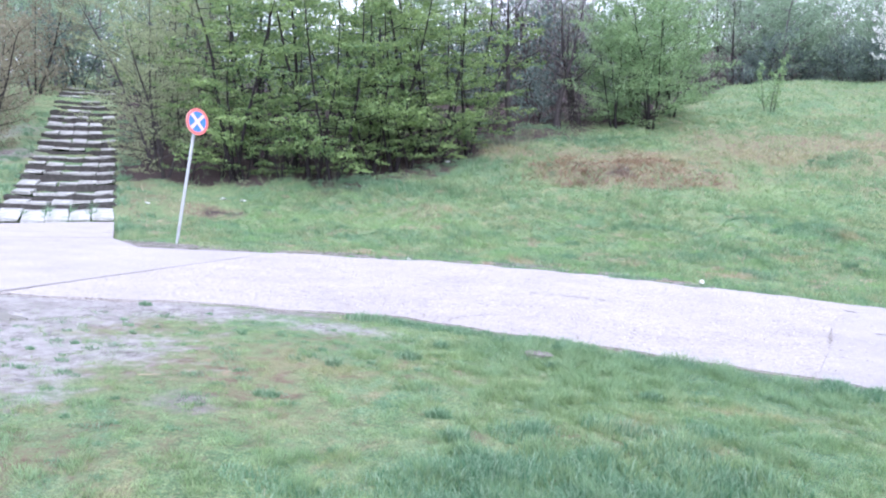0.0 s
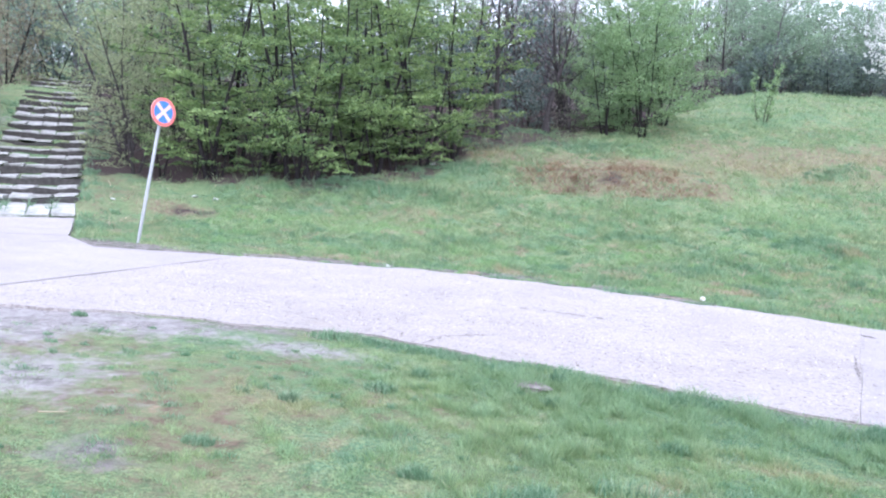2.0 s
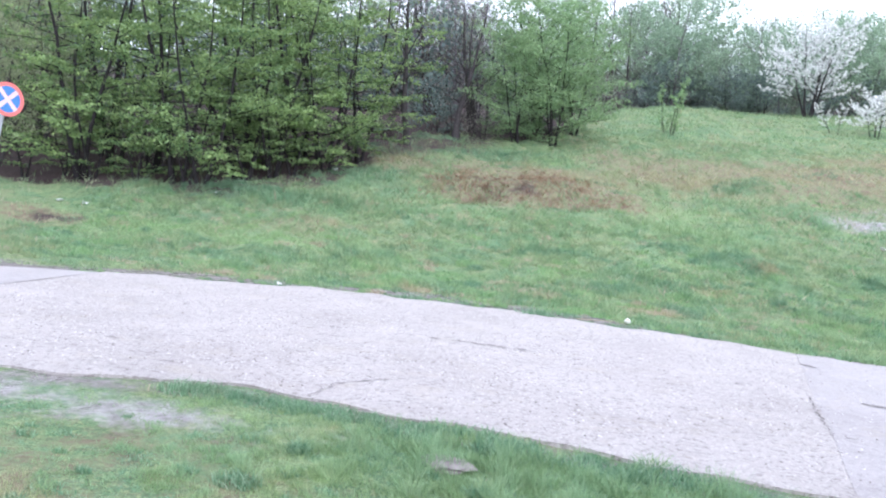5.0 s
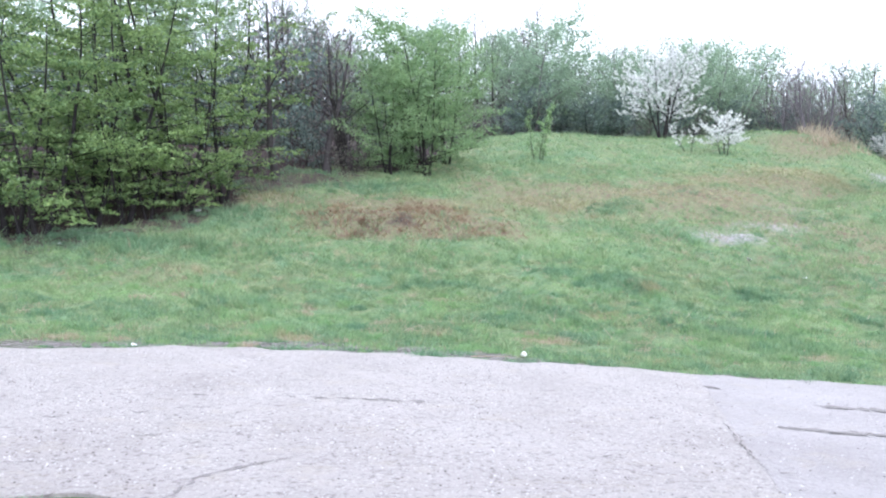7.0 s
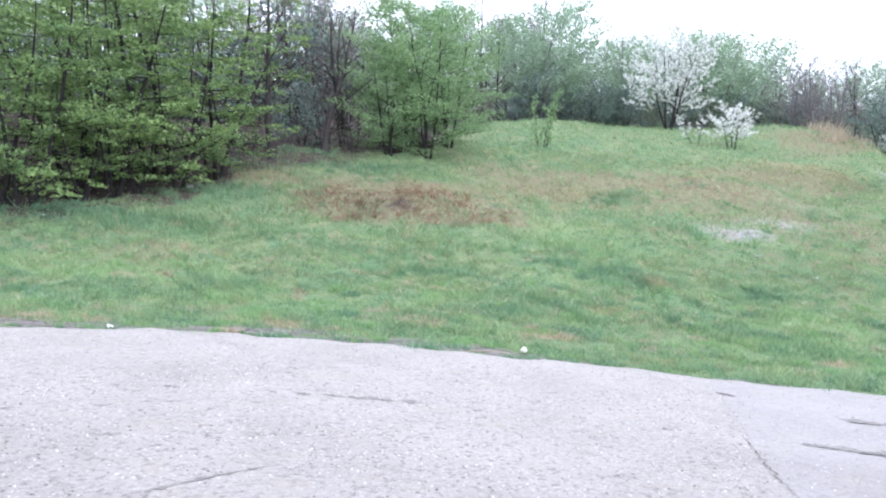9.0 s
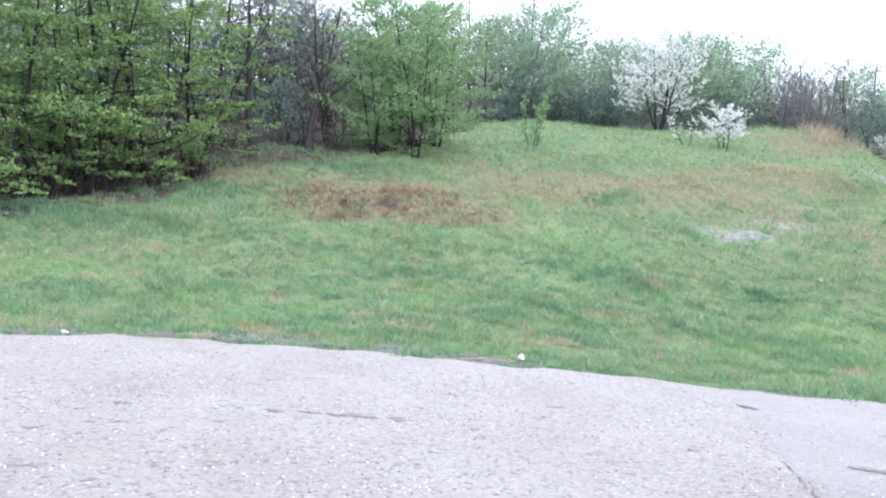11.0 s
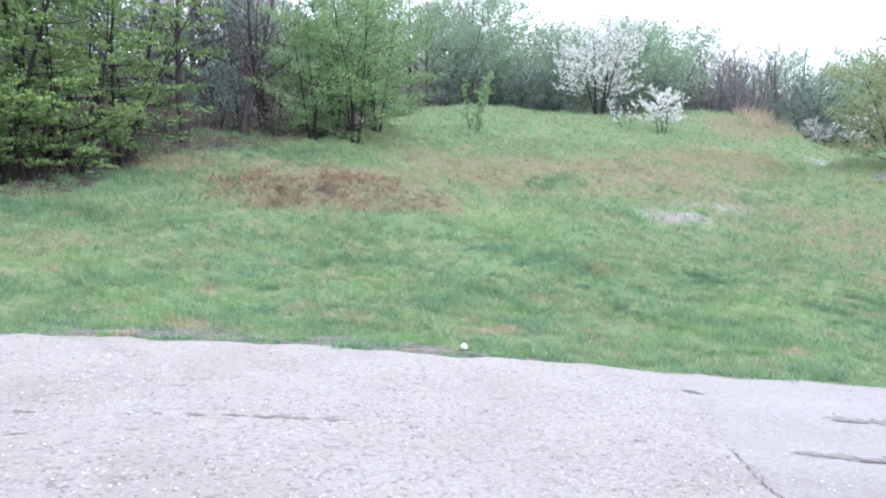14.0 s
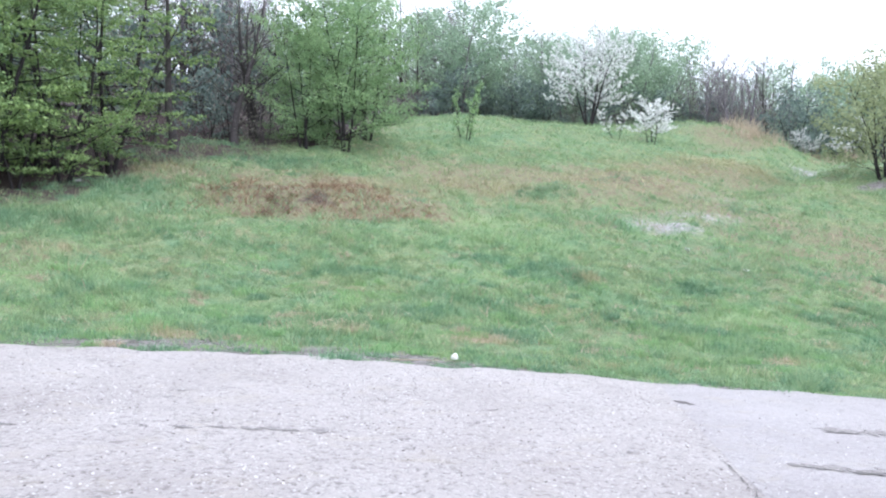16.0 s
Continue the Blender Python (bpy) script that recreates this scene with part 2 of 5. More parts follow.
PEBBLE = plain_material("white_aggregate", (0.52, 0.50, 0.50), (0.74, 0.72, 0.72), 0.6, 60.0)
LITTER = plain_material("white_paper", (0.72, 0.72, 0.72), (0.82, 0.82, 0.82), 0.7, 20.0)
STRAW = leaf_material("dry_straw", (0.40, 0.32, 0.235), (0.52, 0.43, 0.325), (0.62, 0.54, 0.42), 0.35)
DEAD = leaf_material("dead_brown_stalk", (0.14, 0.08, 0.058), (0.30, 0.19, 0.125), (0.46, 0.34, 0.215), 0.3)


def grass_material(name, dark, mid, light, patch, pale=(0.50, 0.60, 0.36)):
    k = Mat(name, 0.6, 0.25)
    c = k.ramp(k.island(), [(0.0, dark), (0.55, mid), (1.0, light)])
    # tall tufts paler, low ones darker: light and shade of clumps painted in
    tuft = k.attribute("tone")["Alpha"]
    c = k.mix(k.ramp(tuft, [(0.50, 0.0), (0.95, 0.8)]), c, pale)
    c = k.mix(patch, c, turf(k))
    c = k.mix(k.ramp(tuft, [(0.10, 0.85), (0.50, 0.0)]), c, dark)
    return k.color(c).translucent(c, 0.45).m


GRASS = grass_material("grass_blade", (0.18, 0.30, 0.16), (0.34, 0.46, 0.25), (0.54, 0.59, 0.37), 0.7)
LAWN = grass_material("short_lawn_blade", (0.16, 0.25, 0.10), (0.29, 0.405, 0.175), (0.47, 0.54, 0.30), 0.45, (0.38, 0.52, 0.32))
LIME = grass_material("bright_grass_blade", (0.22, 0.41, 0.18), (0.32, 0.50, 0.23), (0.46, 0.57, 0.30), 0.25)
LUSH = grass_material("lush_grass_blade", (0.09, 0.20, 0.115), (0.20, 0.35, 0.21), (0.44, 0.56, 0.41), 0.15)

# ---- the lie of the land ----
RISE_D = (-60, 0, 1.5, 3, 5.6, 8.3, 11, 14, 20, 26, 33, 42, 50, 62, 80, 400)
RISE_Z = (0, 0, 0.08, 0.27, 1.0, 1.6, 2.5, 3.6, 5.4, 7.1, 8.65, 9.9, 11.2, 15.2, 20.0, 24.0)


def smooth(a, b, x):
    t = np.clip((x - a) / (b - a), 0, 1)
    return t * t * (3 - 2 * t)


def wave(x, y, s, k=0.0):
    """Cheap rolling noise for arrays, about -1 to 1."""
    return (np.sin(x * s + 1.3 * np.sin(y * s * 0.7 + k)) + np.sin(y * s * 1.13 + 1.7 * np.sin(x * s * 0.61 + 2 * k)) + np.sin((x + y) * s * 1.9 + k) * 0.5) / 2.5


FAR_X = (-60, -9, -6.9, -5.9, -4.8, -2.7, -1.0, 0.6, 2.5, 4.2, 6.0, 9, 14, 22, 60)
FAR_Y = (9.2, 9.2, 9.95, 10.25, 10.72, 11.3, 11.38, 11.27, 11.0, 10.58, 10.15, 9.2, 7.2, 3.0, -20)
NEAR_X = (-60, -5.6, -3.5, -2.5, -1.4, -0.8, 0.3, 1.5, 2.4, 4, 7, 12, 20, 60)
NEAR_Y = (3.3, 4.35, 5.12, 5.36, 5.53, 5.50, 5.28, 5.10, 4.93, 4.5, 3.65, 1.8, -2.2, -26)


def far_edge(x):
    return np.interp(x, FAR_X, FAR_Y)


def near_edge(x):
    return np.interp(x, NEAR_X, NEAR_Y)


def plane(x):
    return -0.068 * np.clip(x, -40, 40)


STAIR_FOOT = np.array((-12.4, 12.15))
STAIR_WAY = np.array((-0.64, 0.768))
STAIR_SIDE = np.array((0.768, 0.64))


def on_stairs(x, y, margin=0.0):
    along = (x - STAIR_FOOT[0]) * STAIR_WAY[0] + (y - STAIR_FOOT[1]) * STAIR_WAY[1]
    across = (x - STAIR_FOOT[0]) * STAIR_SIDE[0] + (y - STAIR_FOOT[1]) * STAIR_SIDE[1]
    return (along > -5.8) & (along < 21) & (np.abs(across) < 1.4 + margin)


def slope_land(x, y):
    """Height of the bare ground, without the fine bumps."""
    d = y - 11.8
    z = np.zeros_like(x)
    for k in (-1.2, -0.4, 0.4, 1.2):
        z = z + np.interp(d + k, RISE_D, RISE_Z) / 4
    return plane(x) + z - 0.012


def land(x, y):
    """The slope, levelled across the stairs."""
    across = (x - STAIR_FOOT[0]) * STAIR_SIDE[0] + (y - STAIR_FOOT[1]) * STAIR_SIDE[1]
    along = (x - STAIR_FOOT[0]) * STAIR_WAY[0] + (y - STAIR_FOOT[1]) * STAIR_WAY[1]
    free = slope_land(x, y)
    level = slope_land(x - across * STAIR_SIDE[0], y - across * STAIR_SIDE[1]) + 0.25 * smooth(0.2, 1.8, along)
    hold = (1 - smooth(1.7, 5.0, np.abs(across))) * smooth(-1.5, 0.5, along)
    return free + (level - free) * hold


KNOLL = 0.9
PATH_Y = (20, 23.5, 29, 32.5, 37, 42, 60)
PATH_X = (8.0, 11.0, 17.6, 21.4, 25.0, 28.2, 40)
bumps = random.Random(21)
HUMMOCKS = [(5.0, 16.6, 1.1, 0.22), (2.4, 15.0, 0.8, 0.14), (7.2, 24.0, 1.0, 0.2)]
HUMMOCKS += [(bumps.uniform(-9, 16), bumps.uniform(13.5, 30), bumps.uniform(0.4, 1.1), bumps.uniform(0.06, 0.16)) for _ in range(45)]


def height(x, y):
    x, y = np.asarray(x, float), np.asarray(y, float)
    z = land(x, y)
    meadow = smooth(12, 15, y)
    z = z + meadow * (0.09 * wave(x, y, 0.9) + 0.075 * wave(x, y, 2.6, 1.0) + 0.045 * wave(x, y, 6.3, 2.0))
    for hx, hy, hr, hz in HUMMOCKS:
        z = z + hz * np.exp(-(((x - hx) / hr) ** 2 + ((y - hy) / (hr * 0.7)) ** 2))
    # the eroded bank with dead growth
    z = z + 0.3 * np.exp(-((x - 0.4) / 2.8) ** 2 - ((y - 21.9) / 0.9) ** 2)
    for hx, hy, rx, ry in ((-1.3, 20.75, 0.9, 0.45), (1.45, 20.7, 0.8, 0.4)):
        z = z - 0.32 * np.exp(-((x - hx) / rx) ** 2 - ((y - hy) / ry) ** 2)
    # the sunken footpath and the knoll beside it
    z = z + KNOLL * np.exp(-((x - 21.0) / 4.0) ** 2 - ((y - 41) / 4.5) ** 2)
    z = z - np.clip(0.14 * (8 - x), 0, 1.1) * smooth(29, 42, y)
    z = z + 1.25 * np.exp(-((x - 23.8) / 4.2) ** 2 - ((y - 27.0) / 4.6) ** 2)
    z = z - 0.55 * np.exp(-((x - np.interp(y, PATH_Y, PATH_X)) / 1.5) ** 2) * smooth(24, 30, y) * smooth(50, 44, y)
    lawn = smooth(5.2, 4.0, y) * smooth(-3.6, -2.4, x)
    z = z + lawn * (0.03 * wave(x, y, 2.2) + 0.014 * wave(x, y, 7.5, 1.0))
    paved = (y > near_edge(x) + 0.2) & (y < far_edge(x) - 0.2)
    z = np.where(on_stairs(x, y, -0.05), z - 0.16, z)
    return np.where(paved, z - 0.05, z)


def ground_z(x, y):
    return float(height(np.array([x]), np.array([y]))[0])


WOOD_X = (-60, -23, -15.1, -10.2, -8.0, -5.5, -4.2, -0.1, 1.65, 2.3, 3.5, 6, 30, 60)
WOOD_Y = (24.0, 21.0, 17.8, 18.2, 18.8, 21.4, 26.3, 28.3, 29.4, 36.4, 39.3, 50, 52, 50)


def spot(x, y, cx, cy, rx, ry):
    return np.exp(-(((x - cx) / rx) ** 2 + ((y - cy) / ry) ** 2))


LUSH_SPOTS = ((5.0, 16.7, 1.3, 0.8), (2.05, 14.2, 0.9, 0.4), (7.7, 16.4, 0.9, 0.4), (-2.8, 14.6, 0.8, 0.5), (6.3, 23.9, 0.8, 0.6), (-1.3, 25.4, 2.3, 0.7), (6.1, 13.8, 0.8, 0.35), (1.1, 16.6, 0.8, 0.3), (6.2, 10.9, 0.5, 0.3),
              (-6.6, 18.7, 3.2, 0.8), (-4.4, 22.0, 1.2, 1.6), (3.4, 13.2, 0.7, 0.3), (1.1, 1.3, 0.9, 0.6), (3.4, 4.2, 1.6, 0.35), (0.9, 4.7, 1.6, 0.35), (-10.2, 12.4, 1.2, 0.6), (9.8, 15.0, 1.2, 0.5), (11.5, 18.0, 1.5, 0.5))
BRIGHT_SPOTS = ((-3.6, 15.0, 1.8, 1.0), (-1.7, 13.9, 0.9, 0.4), (3.8, 21.0, 2.2, 0.9), (7.6, 14.6, 1.6, 0.5), (17.3, 27.0, 2.2, 1.3), (3.7, 16.2, 0.7, 0.5), (-7.5, 15.0, 2.5, 0.9), (4.6, 19.0, 2.0, 0.6))
STRAW_SPOTS = ((0.8, 13.1, 0.35, 0.2), (2.7, 12.9, 0.9, 0.3), (0.1, 13.75, 0.3, 0.16), (6.75, 12.3, 0.4, 0.22), (4.0, 14.8, 0.5, 0.2), (-1.6, 12.5, 0.8, 0.3), (5.4, 16.3, 0.4, 0.2), (4.9, 24.3, 1.6, 0.6), (9.0, 25.6, 2.6, 0.7), (13.1, 29.0, 2.2, 0.8), (-4.1, 23.6, 0.8, 0.5),
               (1.1, 23.6, 1.2, 0.4), (-4.9, 18.7, 0.25, 0.16), (1.9, 22.6, 1.3, 0.6), (-0.5, 22.4, 1.2, 0.5), (-4.15, 11.85, 0.9, 0.2), (16.5, 31.0, 2.0, 1.2), (-6.3, 11.9, 0.5, 0.2), (11.0, 26.5, 1.6, 0.5), (3.9, 11.6, 1.2, 0.2), (-1.3, 3.2, 0.6, 0.3), (1.9, 3.6, 0.4, 0.2))
# the two bare hollows of the eroded bank
HOLLOWS = ((-1.2, 20.95, 1.05, 0.5), (1.45, 20.8, 0.85, 0.4), (0.2, 21.3, 0.8, 0.3), (-0.3, 21.9, 1.6, 0.25))


def tone(x, y):
    """Lush, straw-strewn and bright stretches of the turf, each 0 to 1, as rows of colour."""
    each = [np.clip(sum(0.62 * spot(x, y, *p) for p in group), 0, 0.8) for group in (LUSH_SPOTS, STRAW_SPOTS, BRIGHT_SPOTS)]
    each[0] = np.clip(each[0] + 0.3 * smooth(-1.8, 0.8, x) * smooth(5.6, 4.6, y), 0, 0.8)
    each[1] = np.clip(each[1] + (0.2 + 0.06 * wave(x, y, 0.7, 1.0)) * smooth(17, 24, y), 0, 0.8)
    return np.stack([*each, np.ones_like(x)], 1)


def zones(x, y):
    """Mud, dry growth, leaf litter with painted tree shade, and pale silt with painted sheen, each 0 to 1."""
    # where the pale mud and its painted wet sheen lie
    silt_sheen = (0.74 + 0.3 * wave(x, y, 2.6, 1.0) + 0.2 * wave(x, y, 6.1)) * spot(x, y, -5.3, 3.5, 2.3, 1.6) + (0.34 + 0.3 * wave(x, y, 4.2)) * spot(x, y, -3.2, 2.2, 1.2, 1.2) + (0.46 + 0.25 * wave(x, y, 3.7, 2.0)) * spot(x, y, -3.0, 4.75, 2.4, 0.32)
    silt_sheen = silt_sheen + 0.47 * spot(x, y, 9.4, 21.4, 1.5, 0.9) + 0.34 * spot(x, y, 11.2, 23.0, 1.8, 0.7) + 0.45 * spot(x, y, 21.2, 32.2, 1.3, 2.0) + 0.25 * spot(x, y, 13, 25, 2.5, 1.4)
    mud = np.zeros_like(x)
    mud = mud + (0.75 + 0.45 * wave(x, y, 2.1) + 0.35 * wave(x, y, 5.7, 1.0)) * np.exp(-((y - far_edge(x) - 0.36) / 0.5) ** 2) * smooth(-12, -6, x) * smooth(3.5, 0.8, x)
    mud = mud + (0.55 + 0.3 * wave(x, y, 3.3)) * np.exp(-((y - far_edge(x) - 0.08) / 0.2) ** 2)
    mud = mud + 0.5 * np.exp(-((y - near_edge(x) + 0.15) / 0.2) ** 2)
    mud = mud + 0.7 * spot(x, y, 19.7, 26.6, 0.8, 0.5)
    mud = mud + 0.6 * spot(x, y, -8.3, 10.2, 1.2, 0.6) + 0.7 * spot(x, y, -20.4, 17.9, 1.4, 1.8) + 0.5 * spot(x, y, -23.6, 21.6, 1.2, 2.0)
    mud = mud + 0.45 * smooth(0.45, 0.8, wave(x, y, 2.9, 5.0)) * smooth(5.0, 3.5, y) * smooth(1.0, -1.5, x)
    dry = (0.85 + 0.35 * wave(x, y, 2.6, 2.0)) * spot(x, y, 0.1, 21.5, 3.0, 1.1) + 0.45 * spot(x, y, -1.0, 23.6, 3.0, 1.0) + (0.5 + 0.25 * wave(x, y, 2.2, 4.0)) * spot(x, y, 9, 26.3, 5.5, 1.3) + 0.5 * spot(x, y, 14.5, 29.0, 3.5, 1.6) + 0.42 * spot(x, y, 14, 20, 4.5, 4.5)
    dry = dry + 0.35 * spot(x, y, 6, 25, 4, 2) + 0.95 * spot(x, y, -9.8, 15.25, 0.9, 0.45) + 0.5 * spot(x, y, 20.5, 38, 2.0, 3.0) + 0.35 * spot(x, y, -5.0, 11.5, 1.2, 0.5)
    dry = dry + 0.2 * smooth(5.0, 3.5, y) * smooth(1.0, -1.5, x) + 0.16 + 0.18 * wave(x, y, 0.8, 3.0) + 0.12 * wave(x, y, 2.9, 1.0)
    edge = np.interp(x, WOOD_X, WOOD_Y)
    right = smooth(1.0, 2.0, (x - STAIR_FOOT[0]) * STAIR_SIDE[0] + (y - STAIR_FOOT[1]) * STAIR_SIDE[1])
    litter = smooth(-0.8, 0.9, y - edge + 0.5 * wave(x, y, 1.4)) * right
    # half-strength strip before the edge: tree shade painted with the litter colour
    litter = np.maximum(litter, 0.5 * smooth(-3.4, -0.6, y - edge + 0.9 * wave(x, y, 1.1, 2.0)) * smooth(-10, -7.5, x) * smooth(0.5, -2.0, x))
    litter = np.maximum(litter, (0.45 + 0.3 * wave(x, y, 4.0)) * spot(x, y, -9.8, 15.25, 1.1, 0.5))
    litter = np.maximum(litter, sum((0.32 + 0.25 * wave(x, y, 5.0, 1.0)) * spot(x, y, *p) for p in HOLLOWS))
    return np.clip(mud, 0, 1), np.clip(dry, 0, 1), litter, np.clip(silt_sheen, 0, 1)


# ---- building helpers ----
def mesh_from(name, verts, faces, material, shade=True):
    me = bpy.data.meshes.new(name)
    me.from_pydata([tuple(v) for v in verts], [], [tuple(f) for f in faces])
    me.materials.append(material)
    if shade:
        me.shade_smooth()
    return me


def thing(name, x=0.0, y=0.0, z=0.0, turn=0.0, label="", category="", group="", kind=""):
    ob = new(name)
    ob.empty_display_size = 0.2
    ob.matrix_basis = pose(x, y, z, 0, 0, turn)
    return tagged(ob, label, category, group, kind)


def child(name, me, parent, label=""):
    ob = new(name, me)
    ob.parent = parent
    return tagged(ob, label)


def part(name, bm, material, parent, label="", smooth_faces=True):
    me = bpy.data.meshes.new(name)
    bm.to_mesh(me)
    bm.free()
    me.materials.append(material)
    if smooth_faces:
        me.shade_smooth()
    return child(name, me, parent, label)


class Tubes:
    """Collects tapered tubes along polylines."""

    def __init__(self):
        self.v, self.f = [], []

    def add(self, line, radii, sides=5):
        base = len(self.v)
        n = len(line)
        for i, (p, r) in enumerate(zip(line, radii)):
            a, b = line[max(i - 1, 0)], line[min(i + 1, n - 1)]
            d = (b - a).normalized()
            u = d.orthogonal().normalized()
            w = d.cross(u)
            for k in range(sides):
                t = 2 * math.pi * k / sides
                self.v.append(p + (u * math.cos(t) + w * math.sin(t)) * r)
        for i in range(n - 1):
            for k in range(sides):
                a, b = base + i * sides + k, base + i * sides + (k + 1) % sides
                self.f.append((a, b, b + sides, a + sides))
        self.f.append(tuple(base + (n - 1) * sides + k for k in range(sides)))


def leaf_mesh(name, points, size, flat, material, rng):
    """A crown of single leaves: folded lozenges round the given points."""
    c = np.array(points)
    n = len(c)
    up = rng.normal(size=(n, 3))
    up[:, 2] += flat * 0.7
    up /= np.linalg.norm(up, axis=1)[:, None] + 1e-9
    side = np.cross(up, rng.normal(size=(n, 3)))
    side /= np.linalg.norm(side, axis=1)[:, None] + 1e-9
    ahead = np.cross(up, side)
    s = size * rng.uniform(0.6, 1.35, (n, 1))
    v = np.stack([c - ahead * s, c + side * s * 0.55 + up * s * 0.12, c + ahead * s, c - side * s * 0.55 + up * s * 0.12], 1).reshape(-1, 3)
    me = bpy.data.meshes.new(name)
    me.vertices.add(4 * n)
    me.vertices.foreach_set("co", v.ravel())
    me.loops.add(4 * n)
    me.loops.foreach_set("vertex_index", np.arange(4 * n))
    me.polygons.add(n)
    me.polygons.foreach_set("loop_start", np.arange(n) * 4)
    me.update(calc_edges=True)
    me.materials.append(material)
    return me


def bent(start, way, length, segments, rng, wobble, lift):
    line = [Vector(start)]
    d = Vector(way).normalized()
    for _ in range(segments):
        d = (d + Vector(rng.normal(size=3)) * wobble + Vector((0, 0, lift))).normalized()
        line.append(line[-1] + d * (length / segments))
    return line


TOPS = {}


def build_tree(name, seed, tall, spread, stems=1, low=0.2, limbs=16, twigs=7, per_twig=9, leaf=0.06, flat=0.6, rise=0.15, thick=0.09,
               leaf_mat=None, bark=None, top=0.35, lean=0.12, limb_rise=0.2, scatter=0.16, dome=False, forks=0, twig=0.006, label="", category="tree", bud=""):
    """A tree with trunk, limbs and a crown of leaves. top: how wide the crown still is at its tip, low: where it begins, dome: a rounded outline, forks: finest twigs."""
    rng = np.random.default_rng(seed)
    trunk, limb_tubes, points = Tubes(), Tubes(), []
    for s in range(stems):
        turn = 2 * math.pi * (s + rng.uniform(0, 0.6)) / stems
        out = Vector((math.cos(turn), math.sin(turn), 0))
        h = tall * (1 if s == 0 else rng.uniform(0.7, 0.97))
        line = bent(out * (0.12 if stems > 1 else 0.0) - Vector((0, 0, 0.25)), Vector((0, 0, 1)) + out * (lean * (2.2 if stems > 1 else 0.6)), h + 0.25, 9, rng, 0.06, 0.05)
        r0 = thick * (1 if s == 0 else rng.uniform(0.55, 0.85))
        trunk.add(line, [r0 * (1.35 if i == 0 else 1 - 0.88 * i / 9) for i in range(10)], 7)
        count = max(4, int(limbs * (1.0 if s == 0 else 0.7)))
        for b in range(count):
            f = low + (0.97 - low) * (b + rng.uniform(0, 0.8)) / count
            seg = min(int(f * 9), 8)
            p = line[seg].lerp(line[seg + 1], f * 9 - seg)
            g = (f - low) / (1 - low)
            reach = spread * (1 - (1 - top) * g ** 1.3) * (0.7 + 0.3 * min(1, g * 4 + 0.3)) * rng.uniform(0.6, 1.08)
            if dome:
                reach = spread * math.sqrt(max(0.05, 1 - ((g - 0.36) / 0.72) ** 2)) * rng.uniform(0.78, 1.04)
            a = b * 2.4 + rng.uniform(-0.5, 0.5)
            way = Vector((math.cos(a), math.sin(a), limb_rise + rise * g * 3 + rng.uniform(-0.1, 0.15))) + out * (0.3 if stems > 1 else 0)
            limb = bent(p, way, reach, 5, rng, 0.11, 0.02 + rise * 0.2)
            lr = max(r0 * (1 - 0.8 * f) * 0.42, twig * 2)
            limb_tubes.add(limb, [lr * (1 - 0.8 * i / 5) for i in range(6)], 3)
            for t in range(twigs):
                q = 0.18 + 0.82 * (t + rng.uniform(0, 0.9)) / twigs
                k = min(int(q * 5), 4)
                tp = limb[k].lerp(limb[k + 1], q * 5 - k)
                d = (limb[k + 1] - limb[k]).normalized()
                sidev = d.cross(Vector((0, 0, 1))).normalized() * (1 if t % 2 else -1)
                tl = reach * rng.uniform(0.2, 0.42) * (1.15 - 0.5 * q)
                tw = bent(tp, d * 0.7 + sidev * rng.uniform(0.4, 1.1) + Vector((0, 0, rng.uniform(-0.1, 0.25) + rise)), tl, 3, rng, 0.14, rise * 0.25)
                limb_tubes.add([tw[0], tw[2], tw[3]], [max(lr * 0.35, twig), twig * 0.8, twig * 0.5], 3) if t % 4 == 1 or per_twig < 6 else None
                for _ in range(forks):
                    fk = bent(tw[1].lerp(tw[2], rng.uniform(0, 1)), (tw[3] - tw[1]) + Vector(rng.normal(size=3)) * tl * 0.35 + Vector((0, 0, tl * 0.2)), tl * rng.uniform(0.4, 0.8), 1, rng, 0.1, rise * 0.3)
                    limb_tubes.add(fk, [twig * 0.75, twig * 0.45], 3)
                for e in range(per_twig):
                    m = rng.uniform(0.15, 1.08)
                    i = min(int(m * 3), 2)
                    c = tw[i].lerp(tw[i + 1], m * 3 - i)
                    spread_v = rng.normal(size=3) * scatter * (0.5 + 0.5 * tl)
                    spread_v[2] *= 1 - 0.75 * flat
                    points.append((c.x + spread_v[0], c.y + spread_v[1], c.z + spread_v[2]))
    root = thing(name, label=label, category=category)
    TOPS[root] = max([p[2] for p in points] + [v.z for v in trunk.v])
    child("trunk", mesh_from("trunk", trunk.v, trunk.f, bark), root)
    tagged(child("branchwork", mesh_from("branchwork", limb_tubes.v, limb_tubes.f, bark), root), kind="stuff")
    if points:
        tagged(child("crown", leaf_mesh("crown", points, leaf, flat, leaf_mat, rng), root, bud), kind="stuff")
    return root


def plant(tree, x, y, scale=1.0, turn=0.0, label="", group="", sink=0.0, stretch=1.0, name=""):
    m = pose(x, y, ground_z(x, y) - sink, 0, 0, turn) @ Matrix.Diagonal((scale, scale, scale * stretch, 1))
    ob = copy_thing(tree, m)
    if name:
        ob.name = name
    return tagged(ob, label, group=group)


